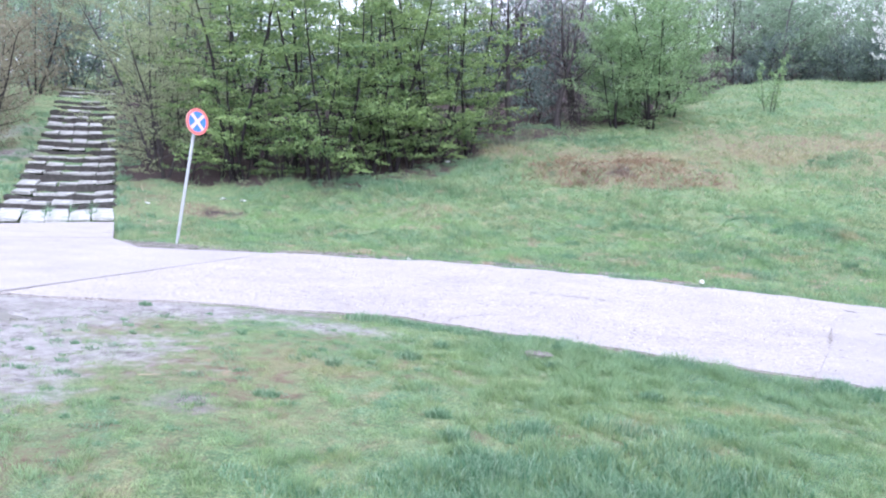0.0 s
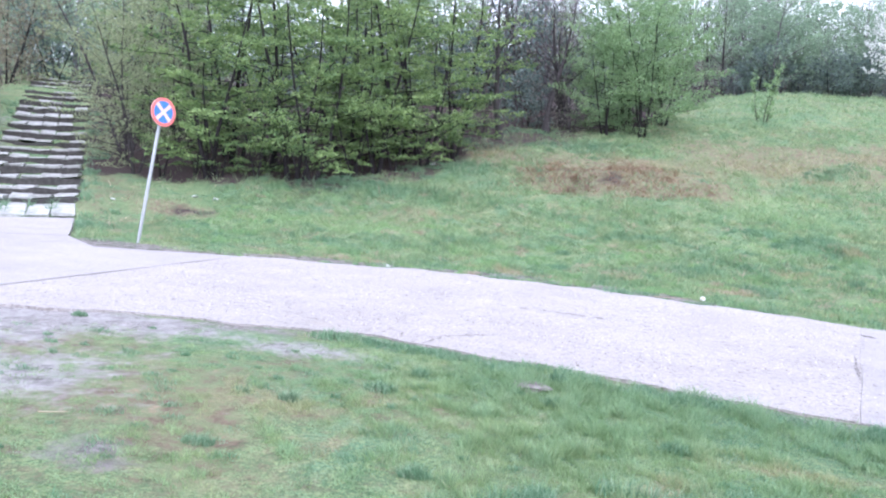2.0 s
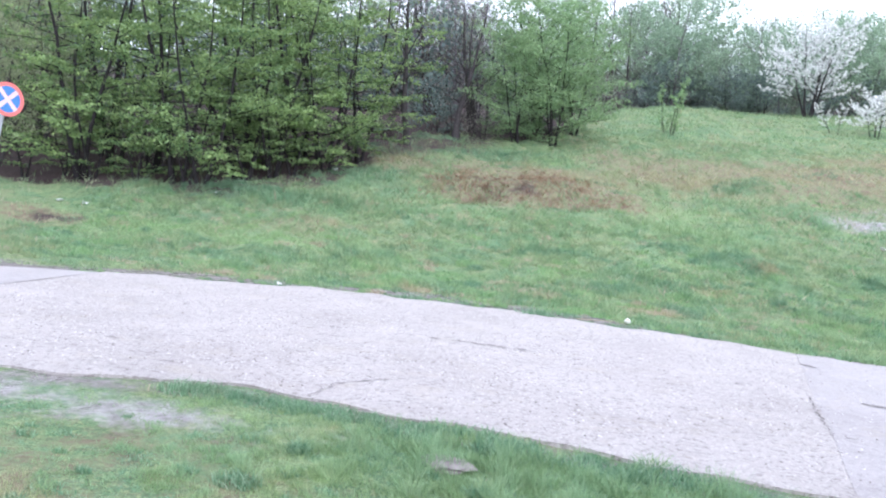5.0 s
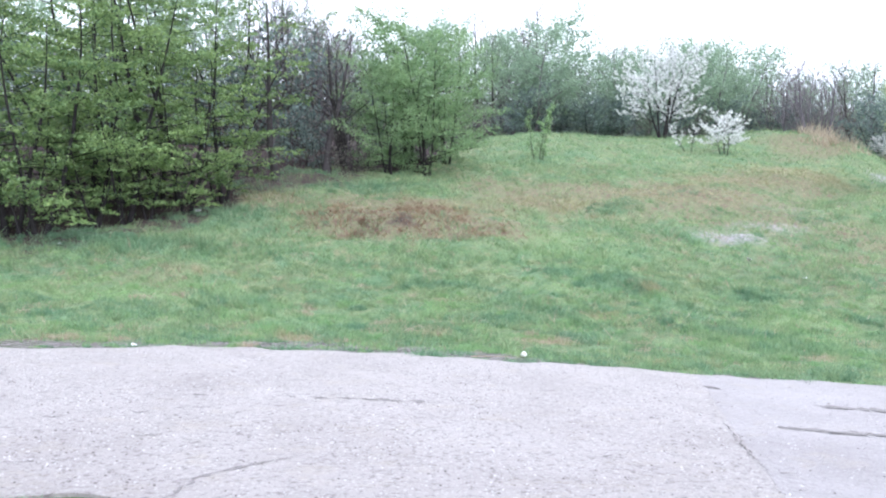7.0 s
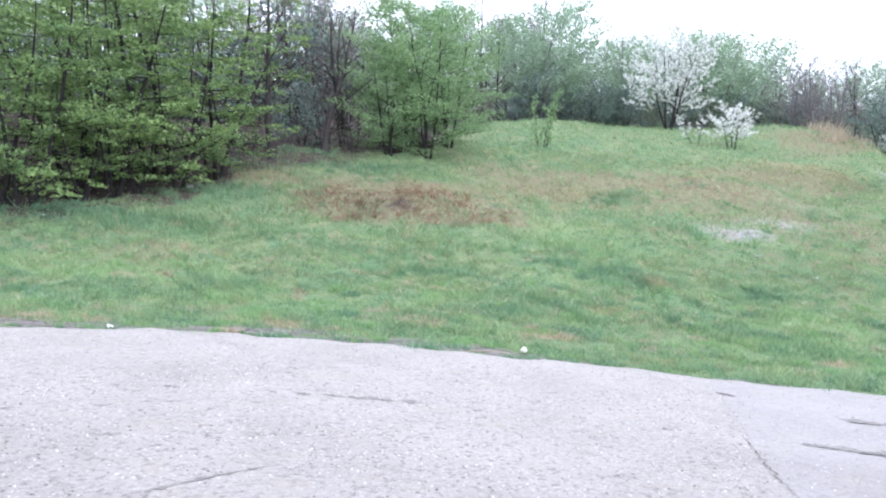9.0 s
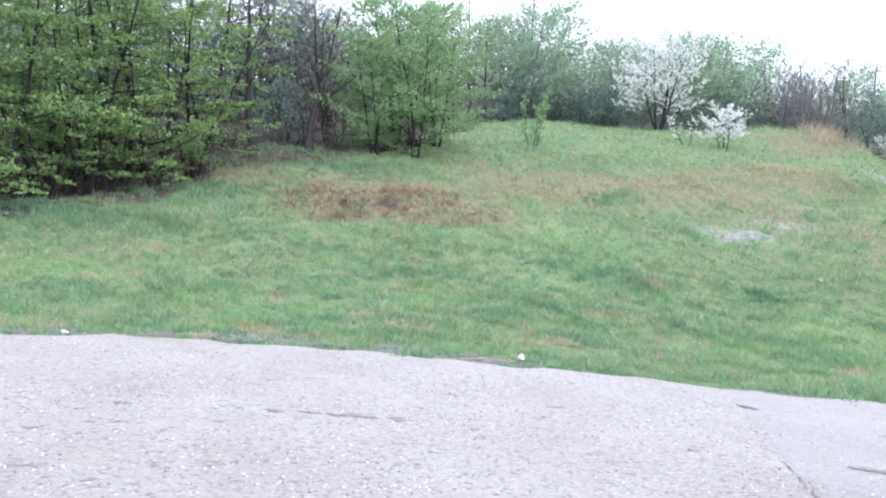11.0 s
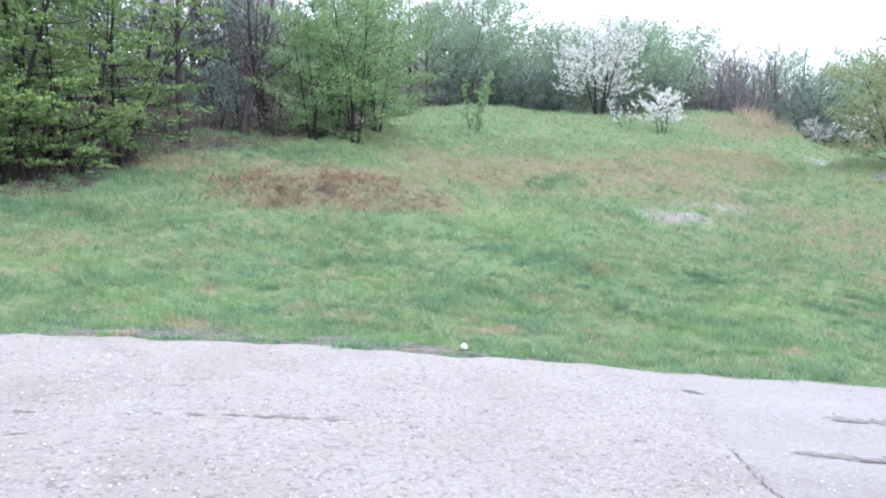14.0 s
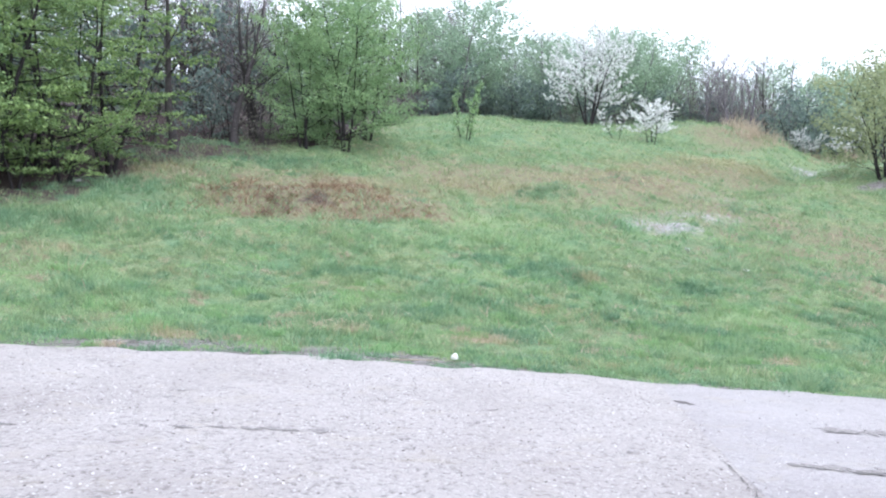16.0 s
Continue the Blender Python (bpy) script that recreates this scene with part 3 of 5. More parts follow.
def blades(name, x, y, tall, wide, material, rng, lean=0.5, simple=False, tuft=None):
    """Many grass blades as one mesh: bent and tapering, or single spikes where they stay small."""
    n = len(x)
    z = height(x, y)
    a = rng.uniform(0, 2 * math.pi, n)
    side = np.stack([np.cos(a), np.sin(a), np.zeros(n)], 1)
    b = rng.uniform(0, 2 * math.pi, n)
    tilt = rng.uniform(0.1, 1, n) * lean
    bend = np.stack([np.cos(b) * tilt, np.sin(b) * tilt, np.ones(n)], 1)
    root = np.stack([x, y, z - 0.012], 1)
    t, w = tall[:, None], wide[:, None]
    mid = root + bend * t * np.array((0.45, 0.45, 0.6))
    tip = root + bend * t * np.array((1.25, 1.25, 0.95))
    if simple:
        v = np.stack([root - side * w, root + side * w, tip], 1).reshape(-1, 3)
        loops, starts = np.arange(3 * n), np.arange(n) * 3
    else:
        v = np.stack([root - side * w, root + side * w, mid + side * w * 0.75, mid - side * w * 0.75, tip], 1).reshape(-1, 3)
        k = np.arange(n)[:, None] * 5
        loops = np.concatenate([k + np.array((0, 1, 2, 3)), k + np.array((3, 2, 4))], 1).ravel()
        starts = (np.arange(n)[:, None] * 7 + np.array((0, 4))).ravel()
    me = bpy.data.meshes.new(name)
    me.vertices.add(len(v))
    me.vertices.foreach_set("co", v.ravel())
    me.loops.add(len(loops))
    me.loops.foreach_set("vertex_index", loops)
    me.polygons.add(len(starts))
    me.polygons.foreach_set("loop_start", starts)
    shade = tone(x, y)
    shade[:, 3] = 0.46 if tuft is None else np.clip(tuft, 0, 1)
    me.color_attributes.new("tone", "FLOAT_COLOR", "POINT").data.foreach_set("color", np.repeat(shade, len(v) // n, 0).ravel())
    me.update(calc_edges=True)
    me.materials.append(material)
    return new(name, me)


# ---- ground ----
def build_ground():
    def steps(lo, a, b, hi, fine):
        core = np.arange(a, b, fine)
        left, right, s = [], [], fine
        p = a
        while p > lo:
            s *= 1.16
            p -= s
            left.append(p)
        s, p = fine, core[-1]
        while p < hi:
            s *= 1.16
            p += s
            right.append(p)
        return np.array(left[::-1] + list(core) + right)

    xs, ys = steps(-900, -17, 17, 900, 0.2), steps(-300, -2, 34, 1500, 0.2)
    gx, gy = np.meshgrid(xs, ys)
    x, y = gx.ravel(), gy.ravel()
    z = height(x, y)
    w, hgt = len(xs), len(ys)
    i = (np.arange(hgt - 1)[:, None] * w + np.arange(w - 1)).ravel()
    faces = np.stack([i, i + 1, i + w + 1, i + w], 1)
    me = bpy.data.meshes.new("ground")
    me.vertices.add(len(x))
    me.vertices.foreach_set("co", np.stack([x, y, z], 1).ravel())
    me.loops.add(faces.size)
    me.loops.foreach_set("vertex_index", faces.ravel())
    me.polygons.add(len(faces))
    me.polygons.foreach_set("loop_start", np.arange(len(faces)) * 4)
    me.update(calc_edges=True)
    me.shade_smooth()
    mud, dry, litter, silt_sheen = zones(x, y)
    me.color_attributes.new("tone", "FLOAT_COLOR", "POINT").data.foreach_set("color", tone(x, y).ravel())
    zone = me.color_attributes.new("zone", "FLOAT_COLOR", "POINT")
    zone.data.foreach_set("color", np.stack([mud, dry, litter, silt_sheen], 1).ravel())
    me.materials.append(GROUND)
    tagged(new("ground", me), "rough spring meadow with worn turf and bare soil", "ground", kind="structure")


build_ground()

# ---- road ----
road = thing("road", label="worn pale concrete road with exposed aggregate", category="road", kind="structure")


def road_slab(x0, x1, material, name="slab", far=far_edge, near=near_edge, cell=0.12, skew=0.0, label=""):
    """One cast slab between two joints: top surface and sides."""
    nx, ny = max(2, int((x1 - x0) / cell)), 24
    verts, faces = [], []
    for i in range(nx + 1):
        bx = x0 + (x1 - x0) * i / nx
        for j in range(ny + 1):
            f = j / ny
            x = bx + skew * (f - 0.5) * smooth(-5.6, 3.0, bx)
            lo = float(near(x)) + 0.05 * math.sin(x * 3.1) + 0.03 * math.sin(x * 7.7)
            hi = float(far(x)) + 0.05 * math.sin(x * 2.3 + 1) + 0.05 * math.sin(x * 6.1) + 0.02 * math.sin(x * 11.3 + 2)
            y = lo + (hi - lo) * f
            z = float(plane(x)) + 0.006 * math.sin(x * 2.2 + y) * math.sin(y * 1.7) + 0.012
            if y > 11.0:
                z += 0.05 * (y - 11.0)
            verts.append((x, y, z))
    row = ny + 1
    for i in range(nx):
        for j in range(ny):
            a = i * row + j
            faces.append((a, a + row, a + row + 1, a + 1))
    rim = [i * row for i in range(nx + 1)] + [nx * row + j for j in range(1, ny + 1)] + [i * row + ny for i in range(nx - 1, -1, -1)] + [j for j in range(ny - 1, 0, -1)]
    base = len(verts)
    for r in rim:
        vx, vy, vz = verts[r]
        verts.append((vx, vy, vz - 0.14))
    for k in range(len(rim)):
        k2 = (k + 1) % len(rim)
        faces.append((rim[k2], rim[k], base + k, base + k2))
    child(name, mesh_from(name, verts, faces, material, False), road, label)


road_slab(-5.6, 3.2975, ROAD, skew=1.5)
road_slab(3.30, 9.5, CONCRETE, skew=1.5, label="smoother pale concrete slab")
road_slab(9.54, 16.0, CONCRETE, skew=1.6)
road_slab(16.04, 40.0, CONCRETE, skew=1.6, cell=0.6)


def apron(points, material, label=""):
    bm = bmesh.new()
    top = [bm.verts.new((x, y, float(land(np.array([x]), np.array([y]))[0]) + 0.026)) for x, y in points]
    face = bm.faces.new(top)
    bmesh.ops.triangulate(bm, faces=[face])
    geo = bmesh.ops.extrude_face_region(bm, geom=bm.faces[:])
    for v in geo["geom"]:
        if isinstance(v, bmesh.types.BMVert):
            v.co.z -= 0.14
    bmesh.ops.recalc_face_normals(bm, faces=bm.faces[:])
    part("slab", bm, material, road, label, False)


apron([(-5.66, 4.25), (-5.64, 10.3), (-7.75, 9.3), (-9.25, 10.4), (-11.45, 7.8), (-11.45, 2.8)], CONCRETE, "smooth wet concrete apron slab")
apron([(-11.5, 2.8), (-11.5, 7.75), (-13.95, 5.0), (-24.0, 4.4), (-24.0, 1.8)], CONCRETE)
apron([(-11.47, 7.85), (-9.28, 10.45), (-10.0, 11.31), (-12.18, 8.99)], CONCRETE)
apron([(-12.21, 9.03), (-10.03, 11.35), (-11.4, 12.98), (-13.55, 11.2)], CONCRETE)
apron([(-11.55, 7.82), (-13.6, 11.15), (-24.0, 8.4), (-24.0, 4.45), (-13.95, 5.05)], CONCRETE)

# ---- stairs ----
def build_stairs():
    stairs = thing("outdoor_stairs", label="long outdoor stairs of wet concrete slabs with dark risers", category="stairs", kind="structure")
    rng = np.random.default_rng(5)
    slab_me = []
    for k in range(4):
        bm = bmesh.new()
        bmesh.ops.create_cube(bm, size=1.0, matrix=Matrix.Diagonal((0.485, 1.16, 0.09, 1)))
        bmesh.ops.bevel(bm, geom=bm.edges[:], offset=0.015, segments=1, affect="EDGES")
        for v in bm.verts:
            v.co += Vector(rng.normal(size=3)) * 0.008
        me = bpy.data.meshes.new("slab")
        bm.to_mesh(me)
        bm.free()
        me.materials.append(SLAB)
        slab_me.append(me)
    yaw = math.degrees(math.atan2(STAIR_SIDE[1], STAIR_SIDE[0]))
    run = 1.45
    for i in range(18):
        s0 = 0.35 + i * run
        a = STAIR_FOOT + STAIR_WAY * s0
        b = STAIR_FOOT + STAIR_WAY * (s0 + run)
        za, zb = (float(land(np.array([p[0]]), np.array([p[1]]))[0]) for p in (a, b))
        drop = max(0.12, min(0.24, zb - za - 0.06)) if i else 0.08
        tilt = math.degrees(math.atan2(max(zb - za - drop, 0.03), run))
        sway = rng.normal() * 0.012
        for k in range(5):
            if rng.uniform() < (0.0 if i < 5 else 0.02 + 0.02 * i):
                continue
            c = a + STAIR_WAY * (run * 0.55) + STAIR_SIDE * ((k - 2) * 0.52 + rng.normal() * 0.012)
            z = za + (0.02 + (zb - za - drop) * 0.5 if i else (zb - za) * 0.5 - 0.10) + rng.normal() * 0.02 + 0.05 - (0.035 * (1 - ((k - 2) / 2) ** 2) if i else 0.0) + sway * (k - 2)
            ob = child("slab", slab_me[int(rng.integers(4))], stairs)
            ob.matrix_basis = pose(c[0], c[1], z, tilt + rng.normal() * (2.0 if i else 0.5), rng.normal() * (1.8 if i else 0.5) + (-1.0 * (k - 2) if i else 0), yaw + rng.normal() * 2.0)
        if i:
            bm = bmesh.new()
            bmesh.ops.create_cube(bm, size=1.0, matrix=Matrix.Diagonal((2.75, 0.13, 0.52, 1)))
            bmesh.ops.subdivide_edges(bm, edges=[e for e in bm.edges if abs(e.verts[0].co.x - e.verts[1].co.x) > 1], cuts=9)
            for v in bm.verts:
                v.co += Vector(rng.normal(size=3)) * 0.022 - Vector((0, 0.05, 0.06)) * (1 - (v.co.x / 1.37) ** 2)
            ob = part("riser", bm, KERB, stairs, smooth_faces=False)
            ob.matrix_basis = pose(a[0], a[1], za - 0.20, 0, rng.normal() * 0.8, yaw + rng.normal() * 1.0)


build_stairs()


# ---- road sign ----
def build_sign():
    x, y = -7.95, 10.68
    z = ground_z(x, y)
    sign = thing("road_sign", x, y, z, label="round blue no-stopping sign with red rim on leaning pole", category="road sign")
    lean = Vector((0.46, 0.08, 2.42)).normalized()
    pole = Tubes()
    line = [lean * s for s in (-0.3, 0.0, 0.9, 1.8, 2.3, 2.5)]
    pole.add([Vector(p) for p in line], [0.03] * 6, 12)
    child("pole", mesh_from("pole", pole.v, pole.f, STEEL), sign, "grey galvanised steel pole")
    normal = Vector((math.cos(radians(-17)), math.sin(radians(-17)), 0))
    up = (lean - normal * lean.dot(normal)).normalized()
    side = up.cross(normal)
    centre = lean * 2.44 + normal * 0.05
    basis = Matrix((side, up, normal)).transposed().to_4x4()
    basis = basis @ Matrix.Scale(0.87, 4)
    basis.translation = centre

    def disc(r, depth, shift):
        bm = bmesh.new()
        bmesh.ops.create_cone(bm, cap_ends=True, segments=40, radius1=r, radius2=r, depth=depth, matrix=Matrix.Translation((0, 0, shift)))
        return bm

    plate = part("disc", disc(0.30, 0.012, 0), SIGN_WHITE, sign, "sheet metal disc", False)
    plate.matrix_basis = basis
    bm = bmesh.new()
    for r0, r1 in ((0.298, 0.235),):
        ring = [[bm.verts.new((r * math.cos(t), r * math.sin(t), zz)) for t in np.linspace(0, 2 * math.pi, 49)[:-1]] for r, zz in ((r0, 0.007), (r0, 0.012), (r1, 0.012), (r1, 0.007))]
        for a in range(3):
            for k in range(48):
                bm.faces.new((ring[a][k], ring[a][(k + 1) % 48], ring[a + 1][(k + 1) % 48], ring[a + 1][k]))
    bmesh.ops.recalc_face_normals(bm, faces=bm.faces[:])
    part("rim", bm, SIGN_RED, plate, "red rim", False)
    # four blue quarters between the arms of the cross
    for q in range(4):
        bm = bmesh.new()
        mid = q * math.pi / 2
        pts = []
        inner = 0.05
        for t in np.linspace(mid - 0.60, mid + 0.60, 13):
            pts.append((0.228 * math.cos(t), 0.228 * math.sin(t)))
        pts.append((inner * math.cos(mid), inner * math.sin(mid)))
        low = [bm.verts.new((px, py, 0.007)) for px, py in pts]
        top = [bm.verts.new((px, py, 0.011)) for px, py in pts]
        bm.faces.new(top)
        for k in range(len(pts)):
            k2 = (k + 1) % len(pts)
            bm.faces.new((low[k], low[k2], top[k2], top[k]))
        bmesh.ops.recalc_face_normals(bm, faces=bm.faces[:])
        part("quarter", bm, SIGN_BLUE, plate, "blue field between the arms of the cross", False)
    for s in (2.27, 2.45):
        bm = bmesh.new()
        bmesh.ops.create_cube(bm, size=1.0, matrix=Matrix.Translation(lean * s + normal * 0.005) @ Matrix.Diagonal((0.07, 0.07, 0.025, 1)))
        bmesh.ops.bevel(bm, geom=bm.edges[:], offset=0.004, segments=1, affect="EDGES")
        part("clamp", bm, STEEL, sign)


build_sign()

# ---- trees ----
rnd = random.Random(11)


def park(tree):
    """Removes a pattern tree once its copies stand."""
    for o in (*tree.children_recursive, tree):
        bpy.data.objects.remove(o)


wood_a = [build_tree("tree", 20 + k, 8.6, 3.3, stems=2 + k % 2, low=(0.04, 0.10, 0.06, 0.12)[k], limbs=16, twigs=9, per_twig=29, leaf=0.053, flat=0.9, rise=0.03, thick=0.10,
                     leaf_mat=LEAF_WOOD, bark=BARK_DARK, top=0.5, limb_rise=-0.02, scatter=0.105, lean=0.1, label="young broadleaf tree with layered fresh green leaves and dark stems") for k in range(4)]
inner = [build_tree("tree", 35 + k, 8.6, 3.2, stems=2, low=0.12, limbs=15, twigs=7, per_twig=15, leaf=0.082, flat=0.8, rise=0.05, thick=0.10,
                    leaf_mat=LEAF_WOOD, bark=BARK_DARK, top=0.55, limb_rise=0.05, scatter=0.16, lean=0.08, label="young broadleaf tree deep in the wood") for k in range(2)]
olive = [build_tree("tree", 30 + k, 8.2, 3.3, stems=3, low=0.07, limbs=20, twigs=9, per_twig=19, leaf=0.045, flat=0.6, rise=0.1, thick=0.08,
                    leaf_mat=LEAF_OLIVE, bark=BARK_GREY, top=0.5, limb_rise=0.12, scatter=0.11, lean=0.14, label="twiggy tree with small olive-green young leaves beside the stairs") for k in range(2)]
bare = [build_tree("tree", 40 + k, 8.0, 2.5, stems=1 + k // 2, low=0.28, limbs=19, twigs=6, per_twig=4, leaf=0.032, flat=0.2, rise=0.26, thick=0.12, forks=2,
                   leaf_mat=LEAF_GREY, bark=BARK_GREY, top=0.5, limb_rise=0.6, scatter=0.1, lean=0.03, label="nearly bare grey tree with upright twigs and first buds") for k in range(3)]
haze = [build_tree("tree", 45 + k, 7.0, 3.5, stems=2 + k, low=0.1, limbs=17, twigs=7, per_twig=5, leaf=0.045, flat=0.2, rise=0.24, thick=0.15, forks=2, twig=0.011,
                   leaf_mat=LEAF_GREY, bark=BARK_MAUVE_HAZE, top=0.6, limb_rise=0.5, scatter=0.14, lean=0.12, label="bare mauve-grey tree with a broom of upright twigs") for k in range(2)]
pale = [build_tree("tree", 50 + k, 5.2, 2.5, stems=3, low=0.08, limbs=20, twigs=8, per_twig=31, leaf=0.048, flat=0.7, rise=0.10, thick=0.08, dome=True,
                   leaf_mat=LEAF_PALE, bark=BARK_DARK, limb_rise=0.12, scatter=0.17, lean=0.08, label="rounded bushy tree with pale green spring leaves") for k in range(2)]
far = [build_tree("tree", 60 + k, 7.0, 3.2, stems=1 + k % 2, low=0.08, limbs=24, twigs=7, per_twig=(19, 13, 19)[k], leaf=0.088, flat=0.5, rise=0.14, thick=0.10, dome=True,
                  leaf_mat=LEAF_FAR_HAZE, bark=BARK_FAR_HAZE, limb_rise=0.25, scatter=0.3, label="rounded grey-green tree just coming into leaf") for k in range(3)]
brush = [build_tree("bush", 80 + k, 2.6, 2.0, stems=3, low=0.04, limbs=10, twigs=5, per_twig=(14, 5)[k], leaf=(0.078, 0.05)[k], flat=0.4, rise=0.15, thick=0.04,
                    leaf_mat=(LEAF_DARK, LEAF_GREY)[k], bark=(BARK_DARK, BARK_GREY)[k], top=0.6, limb_rise=0.3, scatter=0.26, label=("dark green understorey bush", "grey-brown leafless understorey bush")[k], category="bush") for k in range(2)]

WOOD = "trees of the wood"
# the wood's edge, tree by tree
for x, y, k, s in ((-15.45, 19.85, 0, 0.95), (-11.55, 18.65, 1, 0.9), (-12.35, 20.95, 2, 1.0), (-9.15, 19.25, 2, 0.95), (-8.95, 24.05, 0, 1.05), (-6.73, 22.6, 0, 1.0),
                   (-7.83, 20.4, 1, 0.95), (-6.1, 22.51, 2, 0.95), (-14.05, 18.45, 3, 0.75), (-10.45, 20.25, 3, 0.98), (-16.15, 22.85, 1, 0.95), (-17.35, 22.35, 2, 0.8), (-14.55, 21.05, 3, 0.9), (-19.15, 25.45, 0, 0.9), (-5.24, 23.36, 1, 0.78), (-6.97, 20.56, 3, 0.85), (-8.35, 18.95, 0, 0.8), (-5.79, 21.76, 0, 0.62)):
    plant(olive[k % 2] if x < -13 else wood_a[k], x, y, s * 0.88, rnd.uniform(0, 360), group=WOOD)
# low young growth that hems the edge
for x, y, s in ((-13.2, 18.6, 0.36), (-11.2, 18.6, 0.42), (-9.9, 18.5, 0.34), (-8.7, 18.9, 0.4), (-7.4, 19.8, 0.38), (-6.5, 20.9, 0.4), (-12.2, 18.9, 0.3)):
    plant(inner[0], x, y, s, rnd.uniform(0, 360), "low young broadleaf tree at the hem of the wood", WOOD)
# rows behind the edge
spots = []
for _ in range(900):
    x, y = rnd.uniform(-27, 3), rnd.uniform(20, 42)
    e = float(np.interp(x, WOOD_X, WOOD_Y))
    if y < e + 1.8 or y > e + 9.5 or on_stairs(np.array([x]), np.array([y]), 1.6)[0]:
        continue
    if x < -16 and STAIR_SIDE[0] * (x - STAIR_FOOT[0]) + STAIR_SIDE[1] * (y - STAIR_FOOT[1]) < 1.5:
        continue
    if all((x - a) ** 2 + (y - b) ** 2 > 9.0 for a, b in spots):
        spots.append((x, y))
for x, y in spots:
    e = float(np.interp(x, WOOD_X, WOOD_Y))
    kind = rnd.random()
    if x > -5:
        t = rnd.choice(bare) if kind < 0.78 else rnd.choice(far)
    elif y < e + 4:
        t = rnd.choice(wood_a) if kind < 0.5 else rnd.choice(inner) if kind < 0.85 else rnd.choice(bare)
    else:
        t = rnd.choice(bare) if kind < 0.3 else rnd.choice(inner)
    plant(t, x, y, rnd.uniform(0.8, 1.0) * (0.6 if x > -5 else 0.8 if x > -8 else 1.0), rnd.uniform(0, 360), group=WOOD)

for x, y in spots[::3]:
    plant(brush[0] if rnd.random() < 0.08 else brush[1], x + 1.1, y + 0.9, rnd.uniform(0.7, 1.1), rnd.uniform(0, 360), group="bushes under the trees")

# the rounded pale group at the wood's corner
for x, y, k, s in ((-0.35, 27.5, 0, 0.74), (0.95, 28.0, 1, 0.94), (1.75, 29.4, 0, 0.92), (0.4, 29.8, 1, 1.08)):
    plant(pale[k], x, y, s, rnd.uniform(0, 360), group="pale trees at the wood's corner")
plant(bare[0], -4.0, 25.5, 1.1, 30, "grey bare tree with a straight trunk at the wood's edge", WOOD, stretch=0.62)
plant(bare[1], -2.5, 26.9, 1.1, 200, group=WOOD, stretch=0.56)
plant(bare[2], -1.9, 28.3, 1.0, 80, group=WOOD, stretch=0.6)
plant(brush[1], -2.7, 27.6, 0.75, 0, group="bushes under the trees")
plant(brush[1], -4.9, 26.4, 0.7, 150, group="bushes under the trees")
plant(brush[0], -3.4, 27.9, 0.7, 20, group="bushes under the trees")
plant(brush[1], -1.6, 27.3, 0.6, 90, group="bushes under the trees")

# the woods on the crest and beyond: the skyline by bearing from the meadow's foot, as rise over distance
SKY_BEARING = (-24, -14, -10, -6.3, -4.5, -3, -0.7, 1.2, 5.6, 9.1, 11.4, 13.8, 15.3, 18, 20, 22.6, 24.7, 26.3, 27.6, 30.3, 32.5, 34.7, 36.5, 40, 46)
SKY_RISE = (0.42, 0.40, 0.37, 0.35, 0.30, 0.29, 0.305, 0.32, 0.338, 0.338, 0.325, 0.278, 0.29, 0.28, 0.284, 0.28, 0.265, 0.24, 0.226, 0.24, 0.224, 0.212, 0.203, 0.203, 0.205)



def stand(tree, bearing, reach, share, label="", group="trees on the crest"):
    """Plants a tree at a bearing and distance, as tall as its share of the skyline."""
    a = radians(bearing)
    x, y = 0.6 + reach * math.sin(a), 3.2 + reach * math.cos(a)
    tall = (1.4 + reach * float(np.interp(bearing, SKY_BEARING, SKY_RISE)) - ground_z(x, y)) * share
    wide = max(0.5, min(1.5, tall / TOPS[tree]))
    plant(tree, x, y, wide, rnd.uniform(0, 360), label, group, stretch=max(0.4, tall) / TOPS[tree] / wide)


stand(bare[1], 5.3, 56, 0.98, "tall dark straight tree rising above the far wood")
stand(bare[0], 9.8, 57, 1.05)
stand(bare[0], 33.6, 52, 1.08, "bare straight stem above the far bushes")
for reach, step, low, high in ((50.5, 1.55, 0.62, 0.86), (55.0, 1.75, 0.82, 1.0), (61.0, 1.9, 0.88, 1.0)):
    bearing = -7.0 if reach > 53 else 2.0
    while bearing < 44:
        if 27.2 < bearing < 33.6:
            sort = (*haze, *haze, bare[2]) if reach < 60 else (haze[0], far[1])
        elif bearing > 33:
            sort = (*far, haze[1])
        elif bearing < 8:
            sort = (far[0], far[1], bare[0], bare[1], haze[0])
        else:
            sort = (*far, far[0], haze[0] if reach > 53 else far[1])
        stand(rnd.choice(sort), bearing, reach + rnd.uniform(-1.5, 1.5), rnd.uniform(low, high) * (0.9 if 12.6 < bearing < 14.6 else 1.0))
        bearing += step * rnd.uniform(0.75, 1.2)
bearing = -24.0
while bearing < 2.0:
    stand(rnd.choice((*haze, far[0], bare[2], inner[0]) if bearing > -15 else (*inner, far[0])), bearing, rnd.uniform(33, 38), rnd.uniform(0.85, 1.02), group=WOOD)
    bearing += rnd.uniform(1.2, 2.0)
